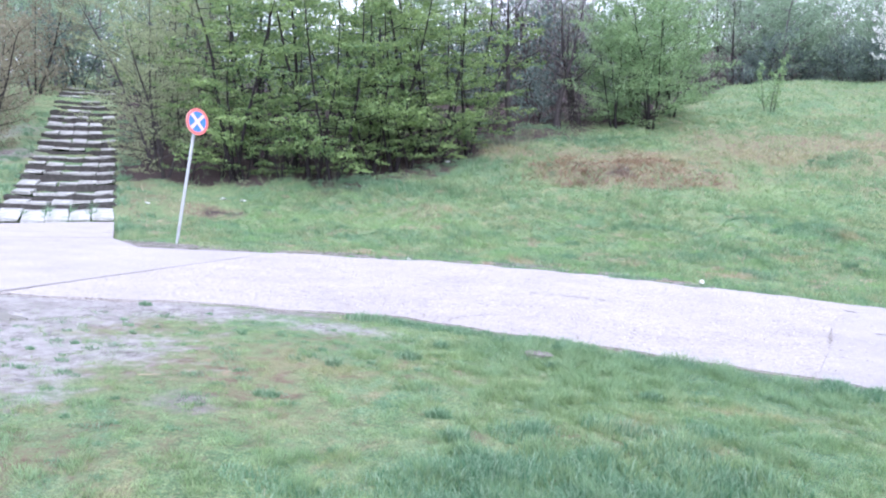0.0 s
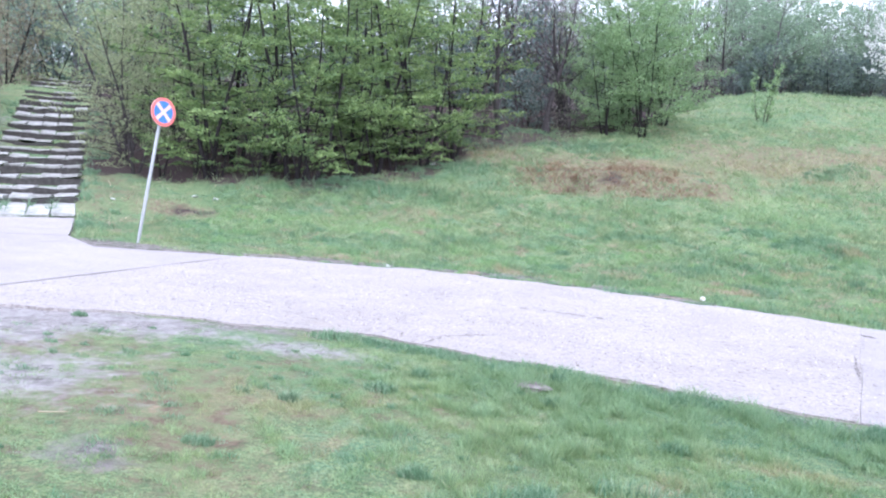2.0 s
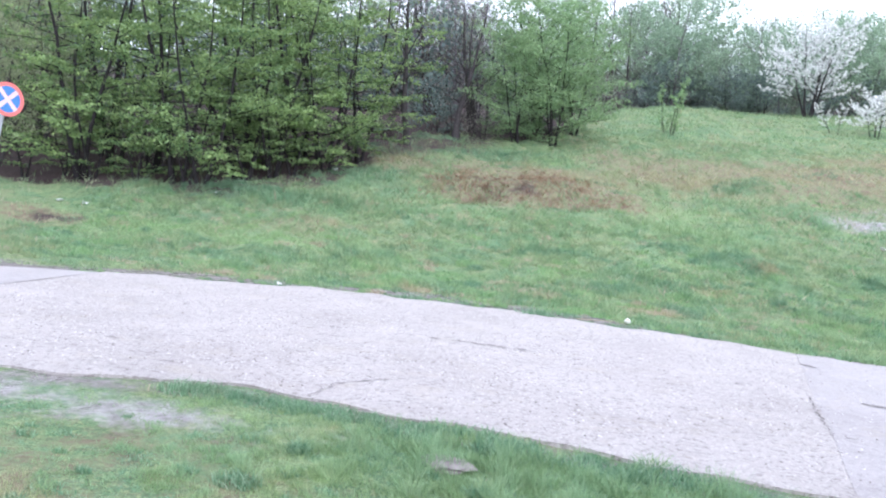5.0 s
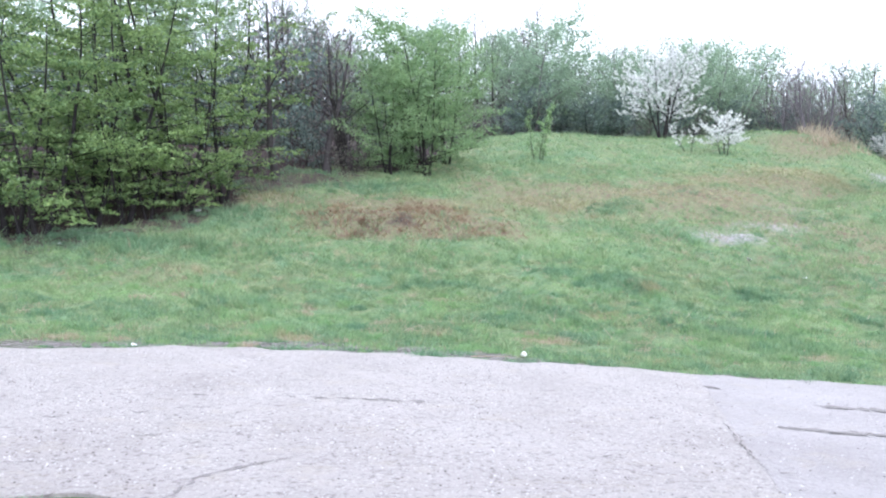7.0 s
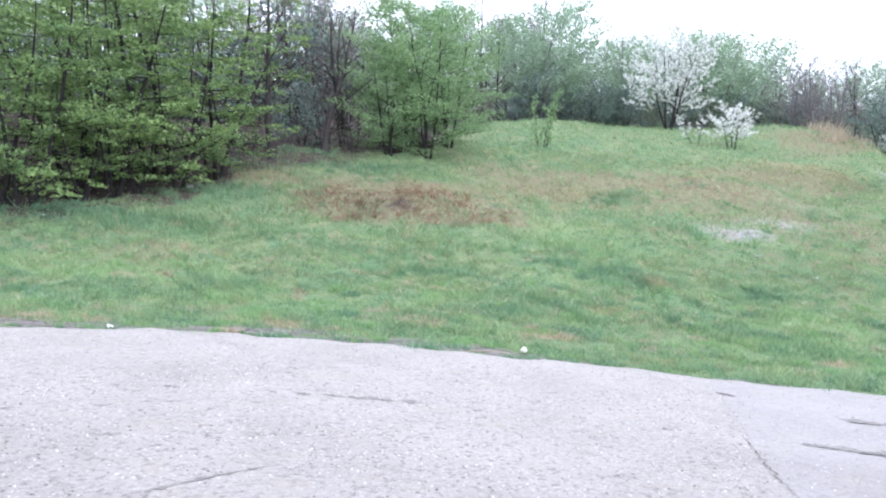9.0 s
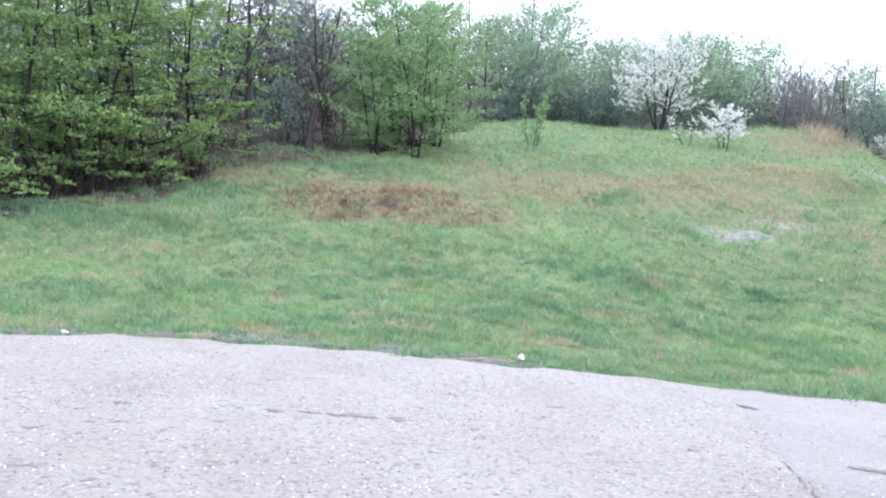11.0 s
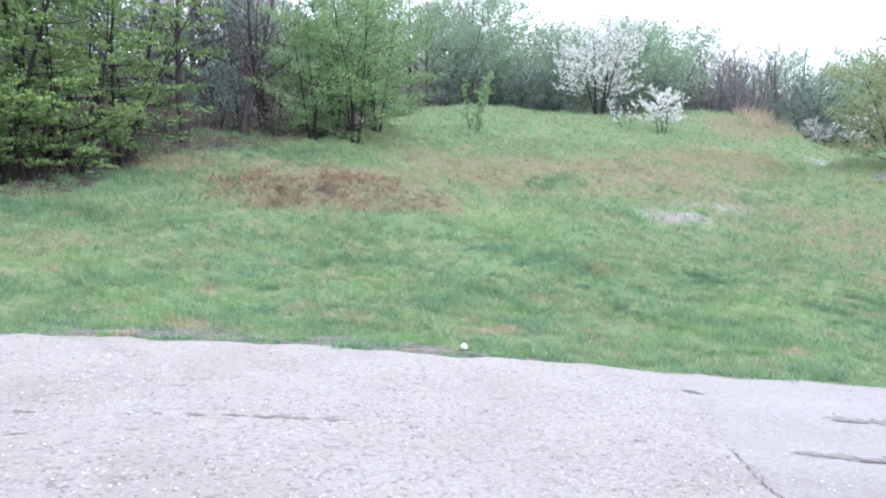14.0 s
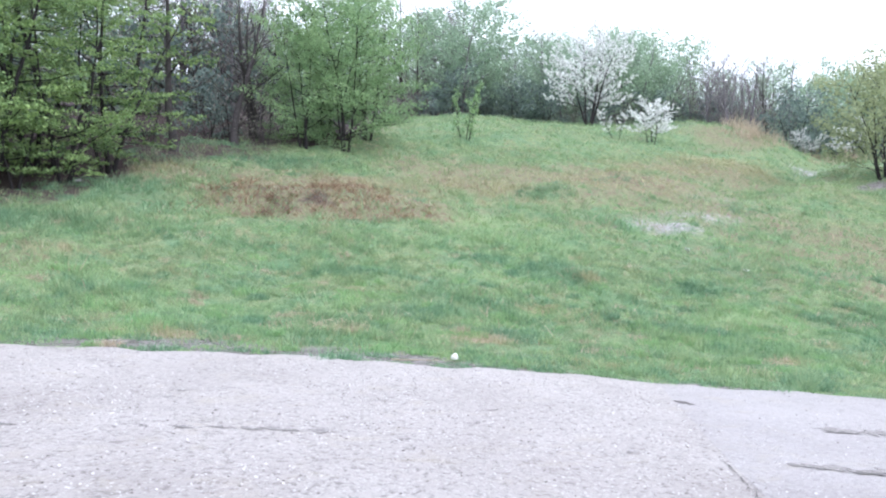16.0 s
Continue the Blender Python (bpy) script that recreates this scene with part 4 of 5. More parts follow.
# crowns that stand out along the edge of the crest
for tree, bearing, reach, share in ((far[0], 9.9, 49, 0.93), (far[2], 8.4, 51, 0.86), (far[1], 15.2, 51, 0.99), (far[0], 23.4, 50, 0.98), (far[2], 22.0, 52, 1.0), (far[1], 25.2, 51, 0.95), (far[0], 36.8, 45, 0.88), (far[2], 35.0, 47, 0.9), (far[0], 39.6, 44, 0.95), (haze[1], 29.9, 45, 1.0), (haze[0], 31.0, 47, 0.92), (haze[0], 28.4, 46, 0.95)):
    stand(tree, bearing, reach, share)
for k in range(7):
    stand(far[k % 3] if k % 2 else haze[0], 27.4 + k, 56 + (k % 3), 0.62 + 0.05 * (k % 3))
for k in range(14):
    plant(brush[k % 2], -18 + k * 1.4, 34.5 + rnd.uniform(-1.5, 1.5), rnd.uniform(1.2, 1.6), rnd.uniform(0, 360), group="bushes under the trees")
for k in range(30):
    bearing = 1.0 + k * 1.32 + rnd.uniform(-0.4, 0.4)
    a, reach = radians(bearing), 48.5 + rnd.uniform(-1.0, 2.0) - (4.0 if bearing > 33 else 0.0)
    plant(brush[0] if 10 < bearing < 17.5 or bearing > 33 or rnd.random() < 0.3 else brush[1], 0.6 + reach * math.sin(a), 3.2 + reach * math.cos(a), rnd.uniform(0.7, 1.1), rnd.uniform(0, 360), group="bushes on the crest")

# blossom
white = build_tree("blossom_tree", 71, 5.3, 2.9, stems=4, low=0.24, limbs=20, twigs=9, per_twig=15, leaf=0.062, flat=0.1, rise=0.12, lean=0.13, thick=0.1, dome=True, forks=1,
                   leaf_mat=BLOSSOM, bark=BARK_DARK, limb_rise=0.45, scatter=0.055, label="wild plum tree in full white blossom", category="tree")
plant(white, 15.2, 43.8, 1.0, 20)
small = build_tree("blossom_bush", 72, 1.85, 1.15, stems=3, low=0.34, limbs=14, twigs=7, per_twig=15, leaf=0.042, flat=0.1, rise=0.06, thick=0.04, dome=True,
                   leaf_mat=BLOSSOM, bark=BARK_DARK, limb_rise=0.3, scatter=0.05, label="small wild plum bush in white blossom", category="bush")
plant(small, 15.35, 35.6, 0.95, 0, group="blossom bushes", stretch=1.1)
thin = build_tree("blossom_bush", 78, 1.6, 0.7, stems=2, low=0.3, limbs=11, twigs=5, per_twig=6, leaf=0.036, flat=0.1, rise=0.2, thick=0.03,
                  leaf_mat=BLOSSOM, bark=BARK_DARK, top=0.6, limb_rise=0.7, scatter=0.05, label="thin plum bush with sparse white blossom", category="bush")
plant(thin, 14.0, 36.6, 0.95, 100, group="blossom bushes")
plant(small, 26.9, 37.2, 0.95, 200, group="blossom bushes")
plant(small, 25.3, 38.4, 0.7, 90, group="blossom bushes")
sapling = build_tree("sapling", 73, 2.2, 0.6, stems=3, low=0.12, limbs=9, twigs=5, per_twig=10, leaf=0.046, flat=0.2, rise=0.45, thick=0.028,
                     leaf_mat=LEAF_PALE, bark=BARK_DARK, top=0.6, limb_rise=0.9, scatter=0.1, label="thin sapling with small pale green leaves")
plant(sapling, 5.8, 31.9, 1.0, 0)
willow = build_tree("bush", 74, 3.4, 2.1, stems=4, low=0.06, limbs=18, twigs=7, per_twig=18, leaf=0.06, flat=0.2, rise=0.18, thick=0.05, dome=True,
                    leaf_mat=LEAF_OLIVE, bark=BARK_DARK, limb_rise=0.4, scatter=0.16, label="loose olive-green bush at the path", category="bush")
plant(willow, 20.4, 27.0, 1.15, 0)
rust = build_tree("tree", 75, 5.5, 2.4, stems=3, low=0.06, limbs=20, twigs=8, per_twig=13, leaf=0.06, flat=0.3, rise=0.15, thick=0.08,
                  leaf_mat=LEAF_BUD, bark=BARK_DARK, top=0.5, limb_rise=0.3, scatter=0.2, label="tree with rust-brown opening buds beside the stairs")
for x, y, s, a in ((-21.75, 18.65, 0.85, 0), (-25.15, 21.95, 1.0, 120), (-28.65, 24.45, 1.1, 210), (-24.15, 16.95, 1.0, 300), (-29.65, 28.95, 1.1, 40)):
    plant(rust, x, y, s, a, group="budding trees beside the stairs")
for x, y in ((-30.15, 32.45), (-32.65, 34.45), (-35.15, 35.45), (-27.15, 34.95), (-37.65, 37.45), (-24.15, 35.95), (-33.15, 38.45), (-29.15, 38.45)):
    plant(brush[0] if x > -32 else brush[1], x, y, 1.4, rnd.uniform(0, 360), group="bushes above the stairs")
for x, y, s in ((-32.15, 32.95, 0.9), (-28.65, 34.45, 0.9), (-35.65, 34.45, 1.1), (-25.15, 36.45, 0.9), (-39.15, 35.45, 1.5), (-33.15, 37.45, 1.4), (-28.15, 39.45, 1.3), (-42.15, 54.45, 2.0), (-36.15, 56.45, 2.0), (-30.15, 57.45, 1.9), (-49.15, 51.45, 2.0), (-55.15, 49.45, 2.0), (-36.15, 39.45, 1.5), (-32.15, 43.45, 1.4), (-40.15, 45.45, 1.5), (-29.15, 46.45, 1.3), (-44.15, 40.45, 1.5), (-35.15, 49.45, 1.6), (-25.15, 45.45, 1.2), (-49.15, 47.45, 1.6)):
    plant(rnd.choice(far), x, y, s, rnd.uniform(0, 360), group="trees above the stairs")
stand(bare[2], -9.6, 30, 1.05, "bare grey tree with forked stems at the wood's edge", WOOD)
stand(haze[1], -7.4, 31, 1.0, group=WOOD)
stand(haze[0], -11.5, 31, 1.0, group=WOOD)
for t in (*wood_a, *inner, *olive, *bare, *haze, *pale, *far, *brush, white, small, thin, sapling, willow, rust):
    park(t)


# ---- grass ----
def scatter_points(count, x0, x1, y0, y1, rng, keep=None):
    x, y = rng.uniform(x0, x1, count), rng.uniform(y0, y1, count)
    mud, dry, litter, silt_sheen = zones(x, y)
    mud = np.clip(mud + silt_sheen, 0, 1)
    paved = (y > near_edge(x) + 0.04 * wave(x, y, 5.0)) & (y < far_edge(x) + 0.05 + 0.12 * wave(x, y, 3.1)) & (x > -25)
    apron_zone = (x < -7.6) & (y < 13.3) & (y > 2.0) & (y < 8.9 + (-7.75 - x) * 1.12)
    chance = np.clip(1 - 1.25 * mud, 0, 1) * np.clip(1 - 1.1 * litter, 0.04, 1)
    chance = chance * np.clip(0.68 + 0.4 * wave(x, y, 1.9, 2.0) + 0.3 * wave(x, y, 5.3) + 0.5 * wave(x, y, 11.0, 3.0), 0.04, 1)
    if keep is not None:
        chance = chance * keep(x, y, dry)
    ok = (rng.uniform(size=count) < chance) & ~paved & ~apron_zone & ~on_stairs(x, y, 0.05)
    return x[ok], y[ok]


def sward(name, count, box, tall, wide, material, seed, label, lean=0.6, keep=None, knot=7.0):
    rng = np.random.default_rng(seed)
    x, y = scatter_points(count, *box, rng, keep)
    rim = np.minimum(np.minimum(x - box[0], box[1] - x), np.minimum(y - box[2], box[3] - y)) + 0.35 * wave(x, y, 2.3, 1.0)
    thick = rng.uniform(size=len(x)) < smooth(0.0, 1.6, rim)
    x, y = x[thick], y[thick]
    clump = 0.55 * wave(x, y, knot, 1.0) + 0.5 * wave(x, y, knot * 1.9, 4.0)
    size = np.where(y < 7, 0.5 + 0.55 * smooth(-3.0, 1.0, x), 1.0) * np.clip(0.7 + 1.1 * clump, 0.2, 1.9) * np.clip(1 + 0.4 * wave(x, y, 1.3, 4.0) + 0.3 * wave(x, y, 3.7, 1.0) + 0.5 * wave(x, y, 11.0, 3.0) + 0.9 * tone(x, y)[:, 0], 0.35, 2.4) * rng.uniform(0.6, 1.3, len(x))
    ob = blades(name, x, y, tall * size, wide * rng.uniform(0.7, 1.3, len(x)), material, rng, lean, True, 0.45 + 0.7 * clump + rng.normal(size=len(x)) * 0.08)
    return tagged(ob, label, "grass", kind="stuff")


green = lambda x, y, dry: np.clip(1.25 - 1.1 * dry, 0.1, 1)
sward("grass", 900000, (-6.0, 4.6, -0.9, 6.8), 0.05, 0.0034, LAWN, 1, "short trodden spring grass", 0.9, knot=15.0)
sward("grass", 430000, (-11, 12.5, 9.0, 19.6), 0.10, 0.0075, GRASS, 2, "fresh green meadow grass beside the road", 1.0, green, knot=7.5)
sward("grass", 280000, (-14, 21.5, 17.4, 32), 0.14, 0.012, GRASS, 3, "rough meadow grass on the slope", 1.0, green, knot=5.0)
sward("grass", 90000, (-4, 34, 30, 53), 0.16, 0.022, GRASS, 4, "rough meadow grass near the crest", 1.0, green, knot=3.5)
sward("grass", 90000, (-12, 12, -9, 6.5), 0.03, 0.005, LAWN, 21, "thin short grass of the wide lawn", 1.1, lambda x, y, dry: np.where((x > -4.5) & (x < 3.2) & (y > 0.5), 0.1, 1.0), knot=9.0)
sward("dry_grass", 45000, (-14, 22, 11.2, 31), 0.14, 0.009, STRAW, 5, "dead straw-coloured grass among the green", 1.3, lambda x, y, dry: np.clip(dry * 1.4, 0, 1))
sward("dry_grass", 12000, (-6, 5.5, -0.5, 5.2), 0.03, 0.0028, STRAW, 6, "bits of dry straw in the lawn", 1.8, lambda x, y, dry: np.clip(dry * 1.5, 0, 1))
sward("dry_grass", 9000, (-4.5, 6, 19.4, 25), 0.10, 0.011, STRAW, 17, "pale straw lying among the dead stalks", 2.0, lambda x, y, dry: smooth(0.4, 0.9, dry + 0.3 * wave(x, y, 1.7)))
sward("dead_stalks", 60000, (-4.5, 6, 19.4, 24.5), 0.125, 0.013, DEAD, 7, "brown dead stalks on the eroded bank", 1.8, lambda x, y, dry: np.clip(0.4 * smooth(0.4, 0.9, dry + 0.35 * wave(x, y, 2.3)) + (0.8 + 0.5 * wave(x, y, 4.1)) * sum(spot(x, y, *p) for p in HOLLOWS), 0, 1))


def tussocks(name, spots, seed, label, material=LUSH, slim=1.0, simple=True):
    """Clumps of longer blades that lean outwards."""
    rng = np.random.default_rng(seed)
    xs, ys, hs, ws = [], [], [], []
    for cx, cy, r, tall, n in spots:
        a, q = rng.uniform(0, 2 * math.pi, n), np.sqrt(rng.uniform(0, 1, n)) * r
        xs.append(cx + np.cos(a) * q)
        ys.append(cy + np.sin(a) * q * 0.6)
        hs.append(tall * rng.uniform(0.5, 1.2, n) * (1 - 0.4 * (q / r) ** 2))
        ws.append(np.full(n, (0.0045 + 0.02 * tall) * slim))
    x, y = np.concatenate(xs), np.concatenate(ys)
    return tagged(blades(name, x, y, np.concatenate(hs), np.concatenate(ws), material, rng, 0.8, simple), label, "grass", kind="stuff")


pick = random.Random(4)
edge_spots = []
for k in range(95):
    x = -1.7 + k * 0.076 + pick.uniform(-0.1, 0.1)
    swell = 0.5 + 0.5 * math.sin(x * 4.1) * math.sin(x * 1.7 + 1)
    edge_spots.append((x, float(near_edge(x)) - 0.10 - pick.uniform(0, 0.28), pick.uniform(0.08, 0.24), 0.035 + 0.10 * swell * pick.uniform(0.5, 1.1), 230))
for x, y in ((-1.34, 5.3), (-1.15, 5.28), (-1.28, 2.5), (-1.17, 3.35), (-0.64, 4.48), (-4.0, 4.75), (-0.75, 3.9), (0.4, 4.2), (1.2, 3.6), (-0.1, 2.6), (0.9, 2.2), (1.6, 2.9)):
    edge_spots.append((x, y, pick.uniform(0.07, 0.14), pick.uniform(0.06, 0.1), 240))
for k in range(330):
    edge_spots.append((pick.uniform(-4.2, 3.4), pick.uniform(0.0, 4.7), pick.uniform(0.03, 0.13), pick.uniform(0.025, 0.06), 75))
for k in range(190):
    edge_spots.append((pick.gauss(1.1, 0.75), pick.gauss(1.3, 0.55), pick.uniform(0.08, 0.3), pick.uniform(0.06, 0.125), 200))
tussocks("lush_grass", edge_spots, 8, "thick dark green grass clumps along the road edge", slim=0.5, simple=False)
meadow_spots = []
bright_spots, straw_spots = [], []
for k in range(900):
    x = pick.uniform(-10, 14)
    y = 11.5 + abs(pick.gauss(0, 1)) * 5.5
    if y < float(np.interp(x, FAR_X, FAR_Y)) + 0.25:
        y = float(np.interp(x, FAR_X, FAR_Y)) + 0.3
    if y > float(np.interp(x, WOOD_X, WOOD_Y)):
        continue
    sort = (meadow_spots, bright_spots, bright_spots, straw_spots)[(0, 1, 0, 2, 1, 3, 0, 1)[k % 8]]
    sort.append((x, y, pick.uniform(0.12, 0.5), pick.uniform(0.06, 0.14), 170 if y < 16 else 90))
for x, y in ((0.75, 11.35), (0.55, 11.3), (-1.3, 11.45), (3.0, 11.2), (6.0, 10.6), (4.3, 11.1)):
    meadow_spots.append((x, y, 0.22, 0.13, 160))
for k in range(150):
    x = pick.uniform(-6, 8.5)
    swarm = math.sin(x * 3.3) * math.sin(x * 1.4 + 2)
    (meadow_spots if k % 3 else bright_spots).append((x, float(np.interp(x, FAR_X, FAR_Y)) + 0.04 - 0.1 * swarm + pick.uniform(-0.06, 0.25), pick.uniform(0.05, 0.2), pick.uniform(0.03, 0.08), 70))
# long dark grass at the wood's edge, its colour also standing for tree shade
for k in range(36):
    x = pick.uniform(-11, -2)
    meadow_spots.append((x, float(np.interp(x, WOOD_X, WOOD_Y)) - pick.uniform(-0.2, 1.6), pick.uniform(0.2, 0.5), pick.uniform(0.1, 0.2), 55))
for hx, hy, hr, hz in HUMMOCKS[:16]:
    for k in range(9):
        meadow_spots.append((hx + pick.gauss(0, hr * 0.55), hy + pick.gauss(0, hr * 0.4), pick.uniform(0.15, 0.4), pick.uniform(0.08, 0.16), 70))
for group in (LUSH_SPOTS[:9] + LUSH_SPOTS[11:12], LUSH_SPOTS[9:11]):
    for cx, cy, rx, ry in group:
        for k in range(int(14 * rx)):
            meadow_spots.append((pick.gauss(cx, rx * 0.5), pick.gauss(cy, ry * 0.5), pick.uniform(0.08, 0.26), pick.uniform(0.07, 0.16), 110))
for cx, cy, rx, ry in STRAW_SPOTS[:18]:
    for k in range(int(3 + 5 * rx)):
        straw_spots.append((pick.gauss(cx, rx * 0.5), pick.gauss(cy, ry * 0.5), pick.uniform(0.08, 0.3), pick.uniform(0.05, 0.11), 70))
for k in range(90):
    side = pick.choice((-1, 1))
    along, across = pick.uniform(-1.5, 18), side * pick.uniform(1.3, 2.2)
    p = STAIR_FOOT + STAIR_WAY * along + STAIR_SIDE * across
    meadow_spots.append((float(p[0]), float(p[1]), pick.uniform(0.15, 0.4), pick.uniform(0.12, 0.26), 70))
for k in range(26):
    p = STAIR_FOOT + STAIR_WAY * pick.uniform(0.4, 1.9) + STAIR_SIDE * (pick.choice((-0.78, -0.26, 0.26, 0.78)) + pick.gauss(0, 0.02))
    meadow_spots.append((float(p[0]), float(p[1]), 0.06, pick.uniform(0.24, 0.32), 26))
tussocks("bright_grass", bright_spots, 11, "bright spring-green grass clumps in the meadow", LIME)
tussocks("dry_grass", straw_spots, 12, "flattened tufts of last year's straw", STRAW)
tussocks("lush_grass", meadow_spots, 9, "dark green grass clumps in the meadow")
reed_spots = [(22.6 + pick.gauss(0, 0.7), 39.0 + pick.gauss(0, 1.3), 0.6, pick.uniform(0.6, 1.1), 26) for k in range(20)]
reed_spots += [(25.6 + pick.gauss(0, 0.9), 36.5 + pick.gauss(0, 0.8), 0.5, pick.uniform(0.5, 0.9), 26) for k in range(12)]
tussocks("reeds", reed_spots, 10, "tall dry straw-coloured reeds beside the footpath", STRAW)


# ---- cracks, puddles and small things ----
def ribbon(line, width, seed, name="crack", material=CRACK, parent=road, lift=0.017):
    rng = np.random.default_rng(seed)
    p = np.array(line, float)
    seg = np.linalg.norm(np.diff(p, axis=0), axis=1)
    s = np.concatenate([[0], np.cumsum(seg)])
    t = np.linspace(0, s[-1], max(6, int(s[-1] / 0.035)))
    x, y = np.interp(t, s, p[:, 0]), np.interp(t, s, p[:, 1])
    x, y = x + rng.normal(size=len(t)) * 0.012, y + rng.normal(size=len(t)) * 0.012
    w = width * (0.12 + rng.uniform(0, 1, len(t)) ** 1.6) * np.sin(np.linspace(0.15, math.pi - 0.15, len(t)))
    d = np.stack([np.gradient(x), np.gradient(y)], 1)
    d /= np.linalg.norm(d, axis=1)[:, None]
    verts, faces = [], []
    for i in range(len(t)):
        for sgn in (1, -1):
            vx, vy = x[i] - sgn * d[i, 1] * w[i] / 2, y[i] + sgn * d[i, 0] * w[i] / 2
            verts.append((vx, vy, float(plane(vx)) + lift + 0.006 * math.sin(vx * 2.2 + vy) * math.sin(vy * 1.7) + 0.05 * max(0, vy - 11)))
        if i:
            a = 2 * i - 2
            faces.append((a, a + 1, a + 3, a + 2))
    child(name, mesh_from(name, verts, faces, material), parent)


for n, (xa, xb, wd) in enumerate(((-0.5, -0.32, 0.05), (-0.24, -0.02, 0.08), (-0.04, 0.18, 0.06), (0.12, 0.42, 0.075), (0.44, 0.62, 0.085), (-0.95, -0.8, 0.04), (-1.6, -1.42, 0.06), (-0.7, -0.6, 0.04))):
    ribbon([(xa, 8.36), ((xa + xb) / 2 - 0.02, 8.355), (xb - 0.04, 8.32)], wd * 1.9, 30 + n)
for n, (xa, ya, xb, yb, wd) in enumerate(((3.7, 7.76, 4.0, 7.7, 0.2), (3.92, 7.72, 4.25, 7.62, 0.26), (4.2, 7.64, 4.65, 7.56, 0.24), (4.6, 8.76, 4.95, 8.66, 0.24), (4.9, 8.68, 5.5, 8.52, 0.3))):
    ribbon([(xa, ya), ((xa + xb) / 2, (ya + yb) / 2 + 0.02), (xb, yb)], wd, 50 + n)
ribbon([(3.8, 9.68), (3.95, 9.5)], 0.13, 4, material=PIT)
for n, (xa, ya, xb, yb, wd) in enumerate(((3.72, 7.69, 3.95, 7.64, 0.06), (3.98, 7.62, 4.4, 7.51, 0.07), (4.45, 7.53, 4.7, 7.47, 0.05), (4.62, 8.66, 5.0, 8.57, 0.06), (5.05, 8.53, 5.4, 8.45, 0.06))):
    ribbon([(xa, ya), ((xa + xb) / 2, (ya + yb) / 2 + 0.015), (xb, yb)], wd, 70 + n, material=PIT, lift=0.021)
ribbon([(3.27, 7.92), (3.18, 7.5), (3.06, 6.95), (2.93, 6.3)], 0.019, 90, material=PIT, lift=0.02)
ribbon([(-0.92, 5.5), (-0.84, 5.93), (-0.56, 6.2), (-0.22, 6.5)], 0.035, 5)
ribbon([(1.35, 10.9), (1.4, 10.2), (1.3, 9.4)], 0.014, 7)


chips = random.Random(8)
for n in range(46):
    x = chips.uniform(-4.6, 3.0)
    y = chips.uniform(float(near_edge(x)) + 0.5, float(far_edge(x)) - 0.4)
    w = chips.uniform(0.07, 0.24)
    ribbon([(x, y), (x + w * 0.5, y + chips.uniform(-0.02, 0.05)), (x + w, y + chips.uniform(-0.01, 0.09))], chips.uniform(0.02, 0.05), 200 + n, name="chip")


def pebbles(count, seed, name, material, size, label):
    """Stones of the worn surface that stand proud of it, in loose swarms."""
    rng = np.random.default_rng(seed)
    verts, faces = [], []
    made = 0
    while made < count:
        x, y = rng.uniform(-5.6, 7.5), rng.uniform(5.3, 11.3)
        if y < float(near_edge(x)) + 0.15 or y > float(far_edge(x)) - 0.12:
            continue
        swarm = 0.5 + 0.5 * float(wave(np.array([x]), np.array([y]), 2.7, 6.0)) + 0.3 * float(wave(np.array([x]), np.array([y]), 7.1, 2.0))
        if rng.uniform() > swarm * (1.0 if x < 3.4 + 0.27 * (y - 8) else 0.35):
            continue
        made += 1
        r = size * rng.uniform(0.5, 1.5)
        turn = rng.uniform(0, 6.28)
        z = float(plane(x)) + 0.013 + 0.006 * math.sin(x * 2.2 + y) * math.sin(y * 1.7) + 0.05 * max(0, y - 11)
        base = len(verts)
        for q in range(5):
            a = turn + q * 1.2566
            g = r * rng.uniform(0.7, 1.2)
            verts.append((x + g * math.cos(a), y + 0.75 * g * math.sin(a), z - 0.002))
        for q in range(5):
            vx, vy, vz = verts[base + q]
            verts.append((x + (vx - x) * 0.6, y + (vy - y) * 0.6, z + r * 0.45))
        faces += [(base + q, base + (q + 1) % 5, base + 5 + (q + 1) % 5, base + 5 + q) for q in range(5)]
        faces.append(tuple(base + 5 + q for q in range(5)))
    tagged(new(name, mesh_from(name, verts, faces, material, False)), label, "stones", kind="stuff")


pebbles(3400, 61, "white_pebbles", PEBBLE, 0.0068, "small white stones worn proud of the road surface")
pebbles(1500, 62, "grey_pebbles", GREYSTONE, 0.0085, "small grey stones in the worn road surface")


def puddle(cx, cy, rx, ry, seed):
    rng = np.random.default_rng(seed)
    n = 36
    verts, z = [], ground_z(cx, cy) + 0.018
    ph = rng.uniform(0, 6, 3)
    ring = []
    for k in range(n):
        t = 2 * math.pi * k / n
        r = 1 + 0.25 * math.sin(2 * t + ph[0]) + 0.18 * math.sin(3 * t + ph[1]) + 0.1 * math.sin(7 * t + ph[2])
        ring.append((rx * r * math.cos(t), ry * r * math.sin(t)))
    bm = bmesh.new()
    slope = -0.068
    top = [bm.verts.new((x, y, slope * x + 0.004)) for x, y in ring]
    low = [bm.verts.new((x, y, slope * x - 0.03)) for x, y in ring]
    bm.faces.new(top)
    for k in range(n):
        bm.faces.new((low[k], low[(k + 1) % n], top[(k + 1) % n], top[k]))
    me = bpy.data.meshes.new("puddle")
    bm.to_mesh(me)
    bm.free()
    me.materials.append(WATER)
    ob = tagged(new("puddle", me), "shallow grey puddle in the muddy verge", "puddle", kind="structure")
    ob.location = (cx, cy, z)


puddle(-5.2, 3.5, 0.9, 0.16, 1)
puddle(-5.4, 2.4, 0.7, 0.14, 3)


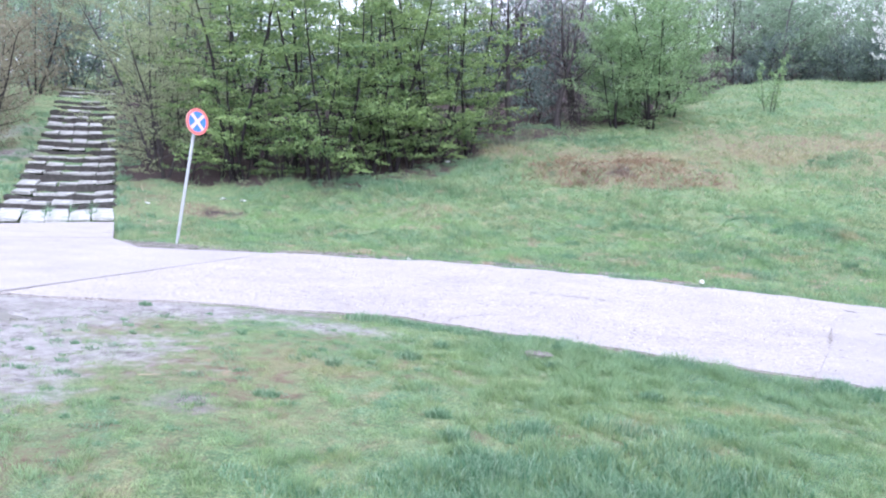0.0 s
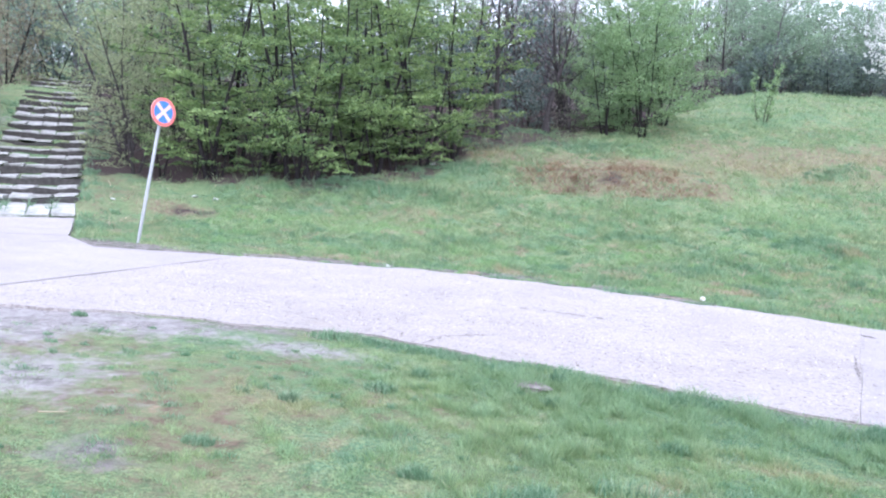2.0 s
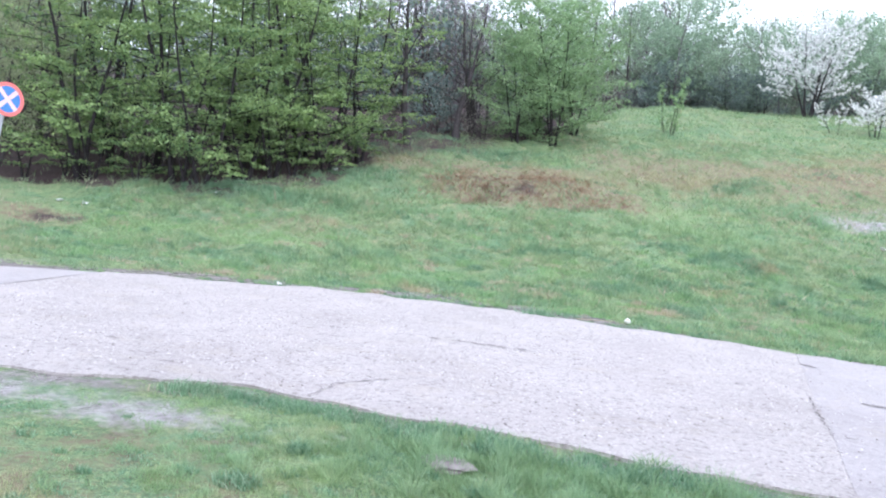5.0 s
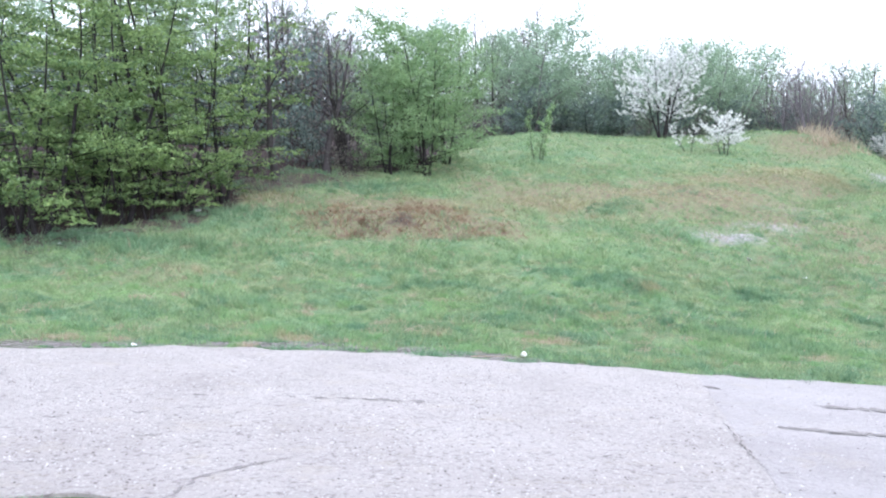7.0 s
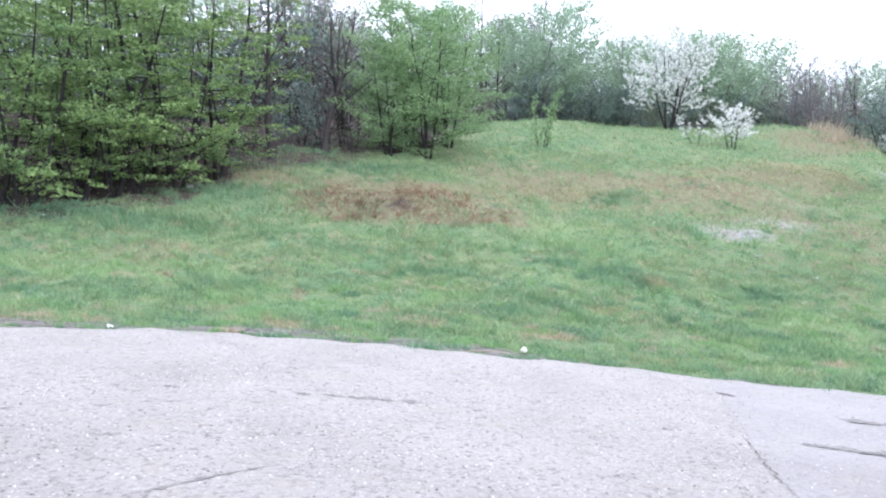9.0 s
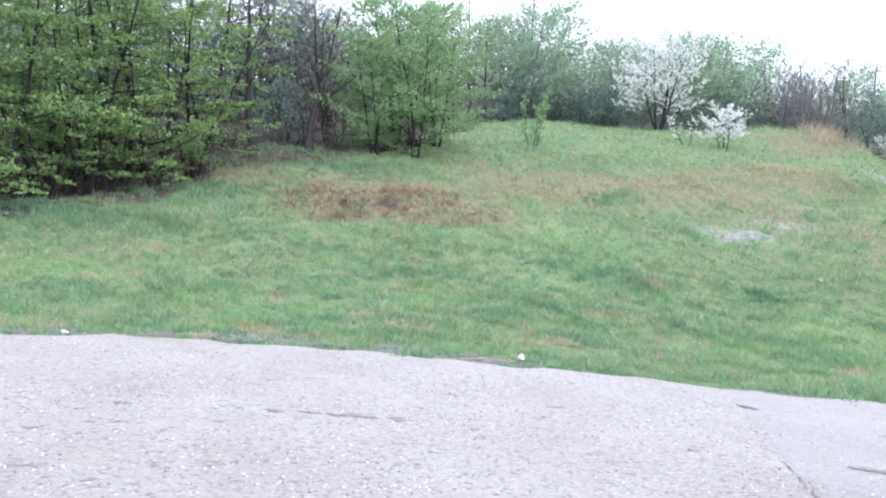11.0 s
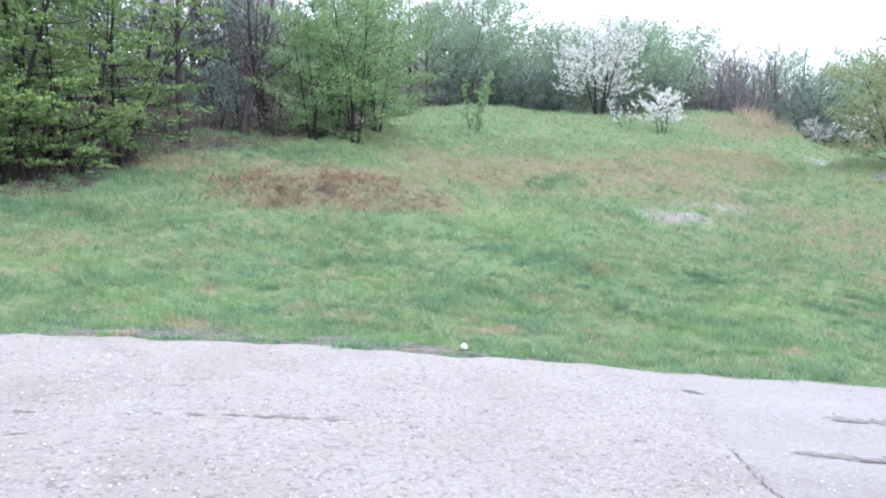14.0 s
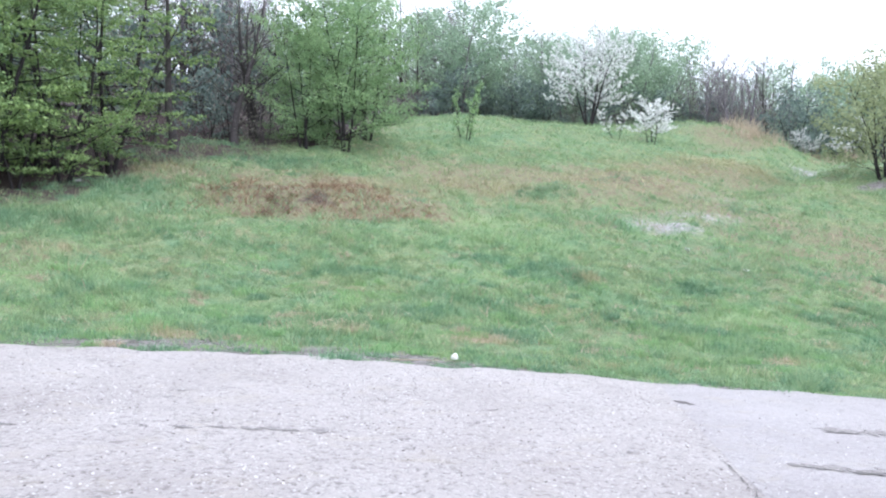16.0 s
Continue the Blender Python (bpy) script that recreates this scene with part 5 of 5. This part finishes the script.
def rock(name, x, y, size, material, seed, label, category, lift=0.0):
    rng = np.random.default_rng(seed)
    bm = bmesh.new()
    bmesh.ops.create_icosphere(bm, subdivisions=2, radius=1.0)
    for v in bm.verts:
        v.co *= 1 + rng.normal() * 0.09
        v.co.x, v.co.y, v.co.z = v.co.x * size[0], v.co.y * size[1], max(v.co.z, -0.5) * size[2]
    me = bpy.data.meshes.new(name)
    bm.to_mesh(me)
    bm.free()
    me.materials.append(material)
    ob = tagged(new(name, me), label, category)
    ob.matrix_basis = pose(x, y, ground_z(x, y) + size[2] * 0.35 + lift, 0, 0, rng.uniform(0, 180))
    return ob


rock("stone", 2.0, 11.52, (0.055, 0.04, 0.045), STONE, 1, "small white stone at the road edge", "stone", 0.03)
rock("flat_stone", 0.2, 4.55, (0.17, 0.11, 0.03), GREYSTONE, 2, "flat grey stone sunk in the lawn", "stone", 0.005)


def paper(x, y, s, seed):
    rng = np.random.default_rng(seed)
    bm = bmesh.new()
    bmesh.ops.create_grid(bm, x_segments=4, y_segments=4, size=s)
    for v in bm.verts:
        v.co.z += rng.normal() * s * 0.3
        v.co.x += rng.normal() * s * 0.12
    geo = bmesh.ops.extrude_face_region(bm, geom=bm.faces[:])
    for v in geo["geom"]:
        if isinstance(v, bmesh.types.BMVert):
            v.co.z += 0.004
    me = bpy.data.meshes.new("litter")
    bm.to_mesh(me)
    bm.free()
    me.materials.append(LITTER)
    ob = tagged(new("litter", me), "crumpled scrap of white paper in the grass", "litter", "scraps of litter")
    ob.matrix_basis = pose(x, y, ground_z(x, y) + s * 0.7, rng.uniform(-20, 20), rng.uniform(-20, 20), rng.uniform(0, 180))


for k, (x, y, s) in enumerate(((9, 19.6, 0.055), (9.36, 17.66, 0.05), (-10.61, 16.45, 0.06), (-10.01, 16.5, 0.06), (-11.75, 14.65, 0.05), (-5.47, 21.82, 0.06), (-3.3, 11.35, 0.035), (-2.75, 1.5, 0.01), (-7.68, 18.53, 0.04))):
    paper(x, y, s, k)


def stick(x, y, length, turn, r, seed, material=BARK_GREY, label="dry twig lying at the road edge"):
    rng = np.random.default_rng(seed)
    t = Tubes()
    line = bent((0, 0, 0), (1, 0, 0), length, 6, rng, 0.05, 0)
    for p in line:
        p.z = abs(p.z) * 0.3
    t.add(line, [r * (1 - 0.1 * i) for i in range(7)], 5)
    ob = tagged(new("twig", mesh_from("twig", t.v, t.f, material)), label, "twig", "twigs on the ground")
    ob.matrix_basis = pose(x, y, ground_z(x, y) + 0.03, 0, 0, turn)


stick(1.25, 11.34, 0.55, -28, 0.009, 1, STRAW)
stick(-2.2, 2.4, 0.16, 25, 0.006, 3, STRAW, "pale dry stalk lying in the lawn")
stick(-1.9, 5.1, 0.18, 120, 0.006, 4, STRAW, "pale dry stalk lying in the lawn")
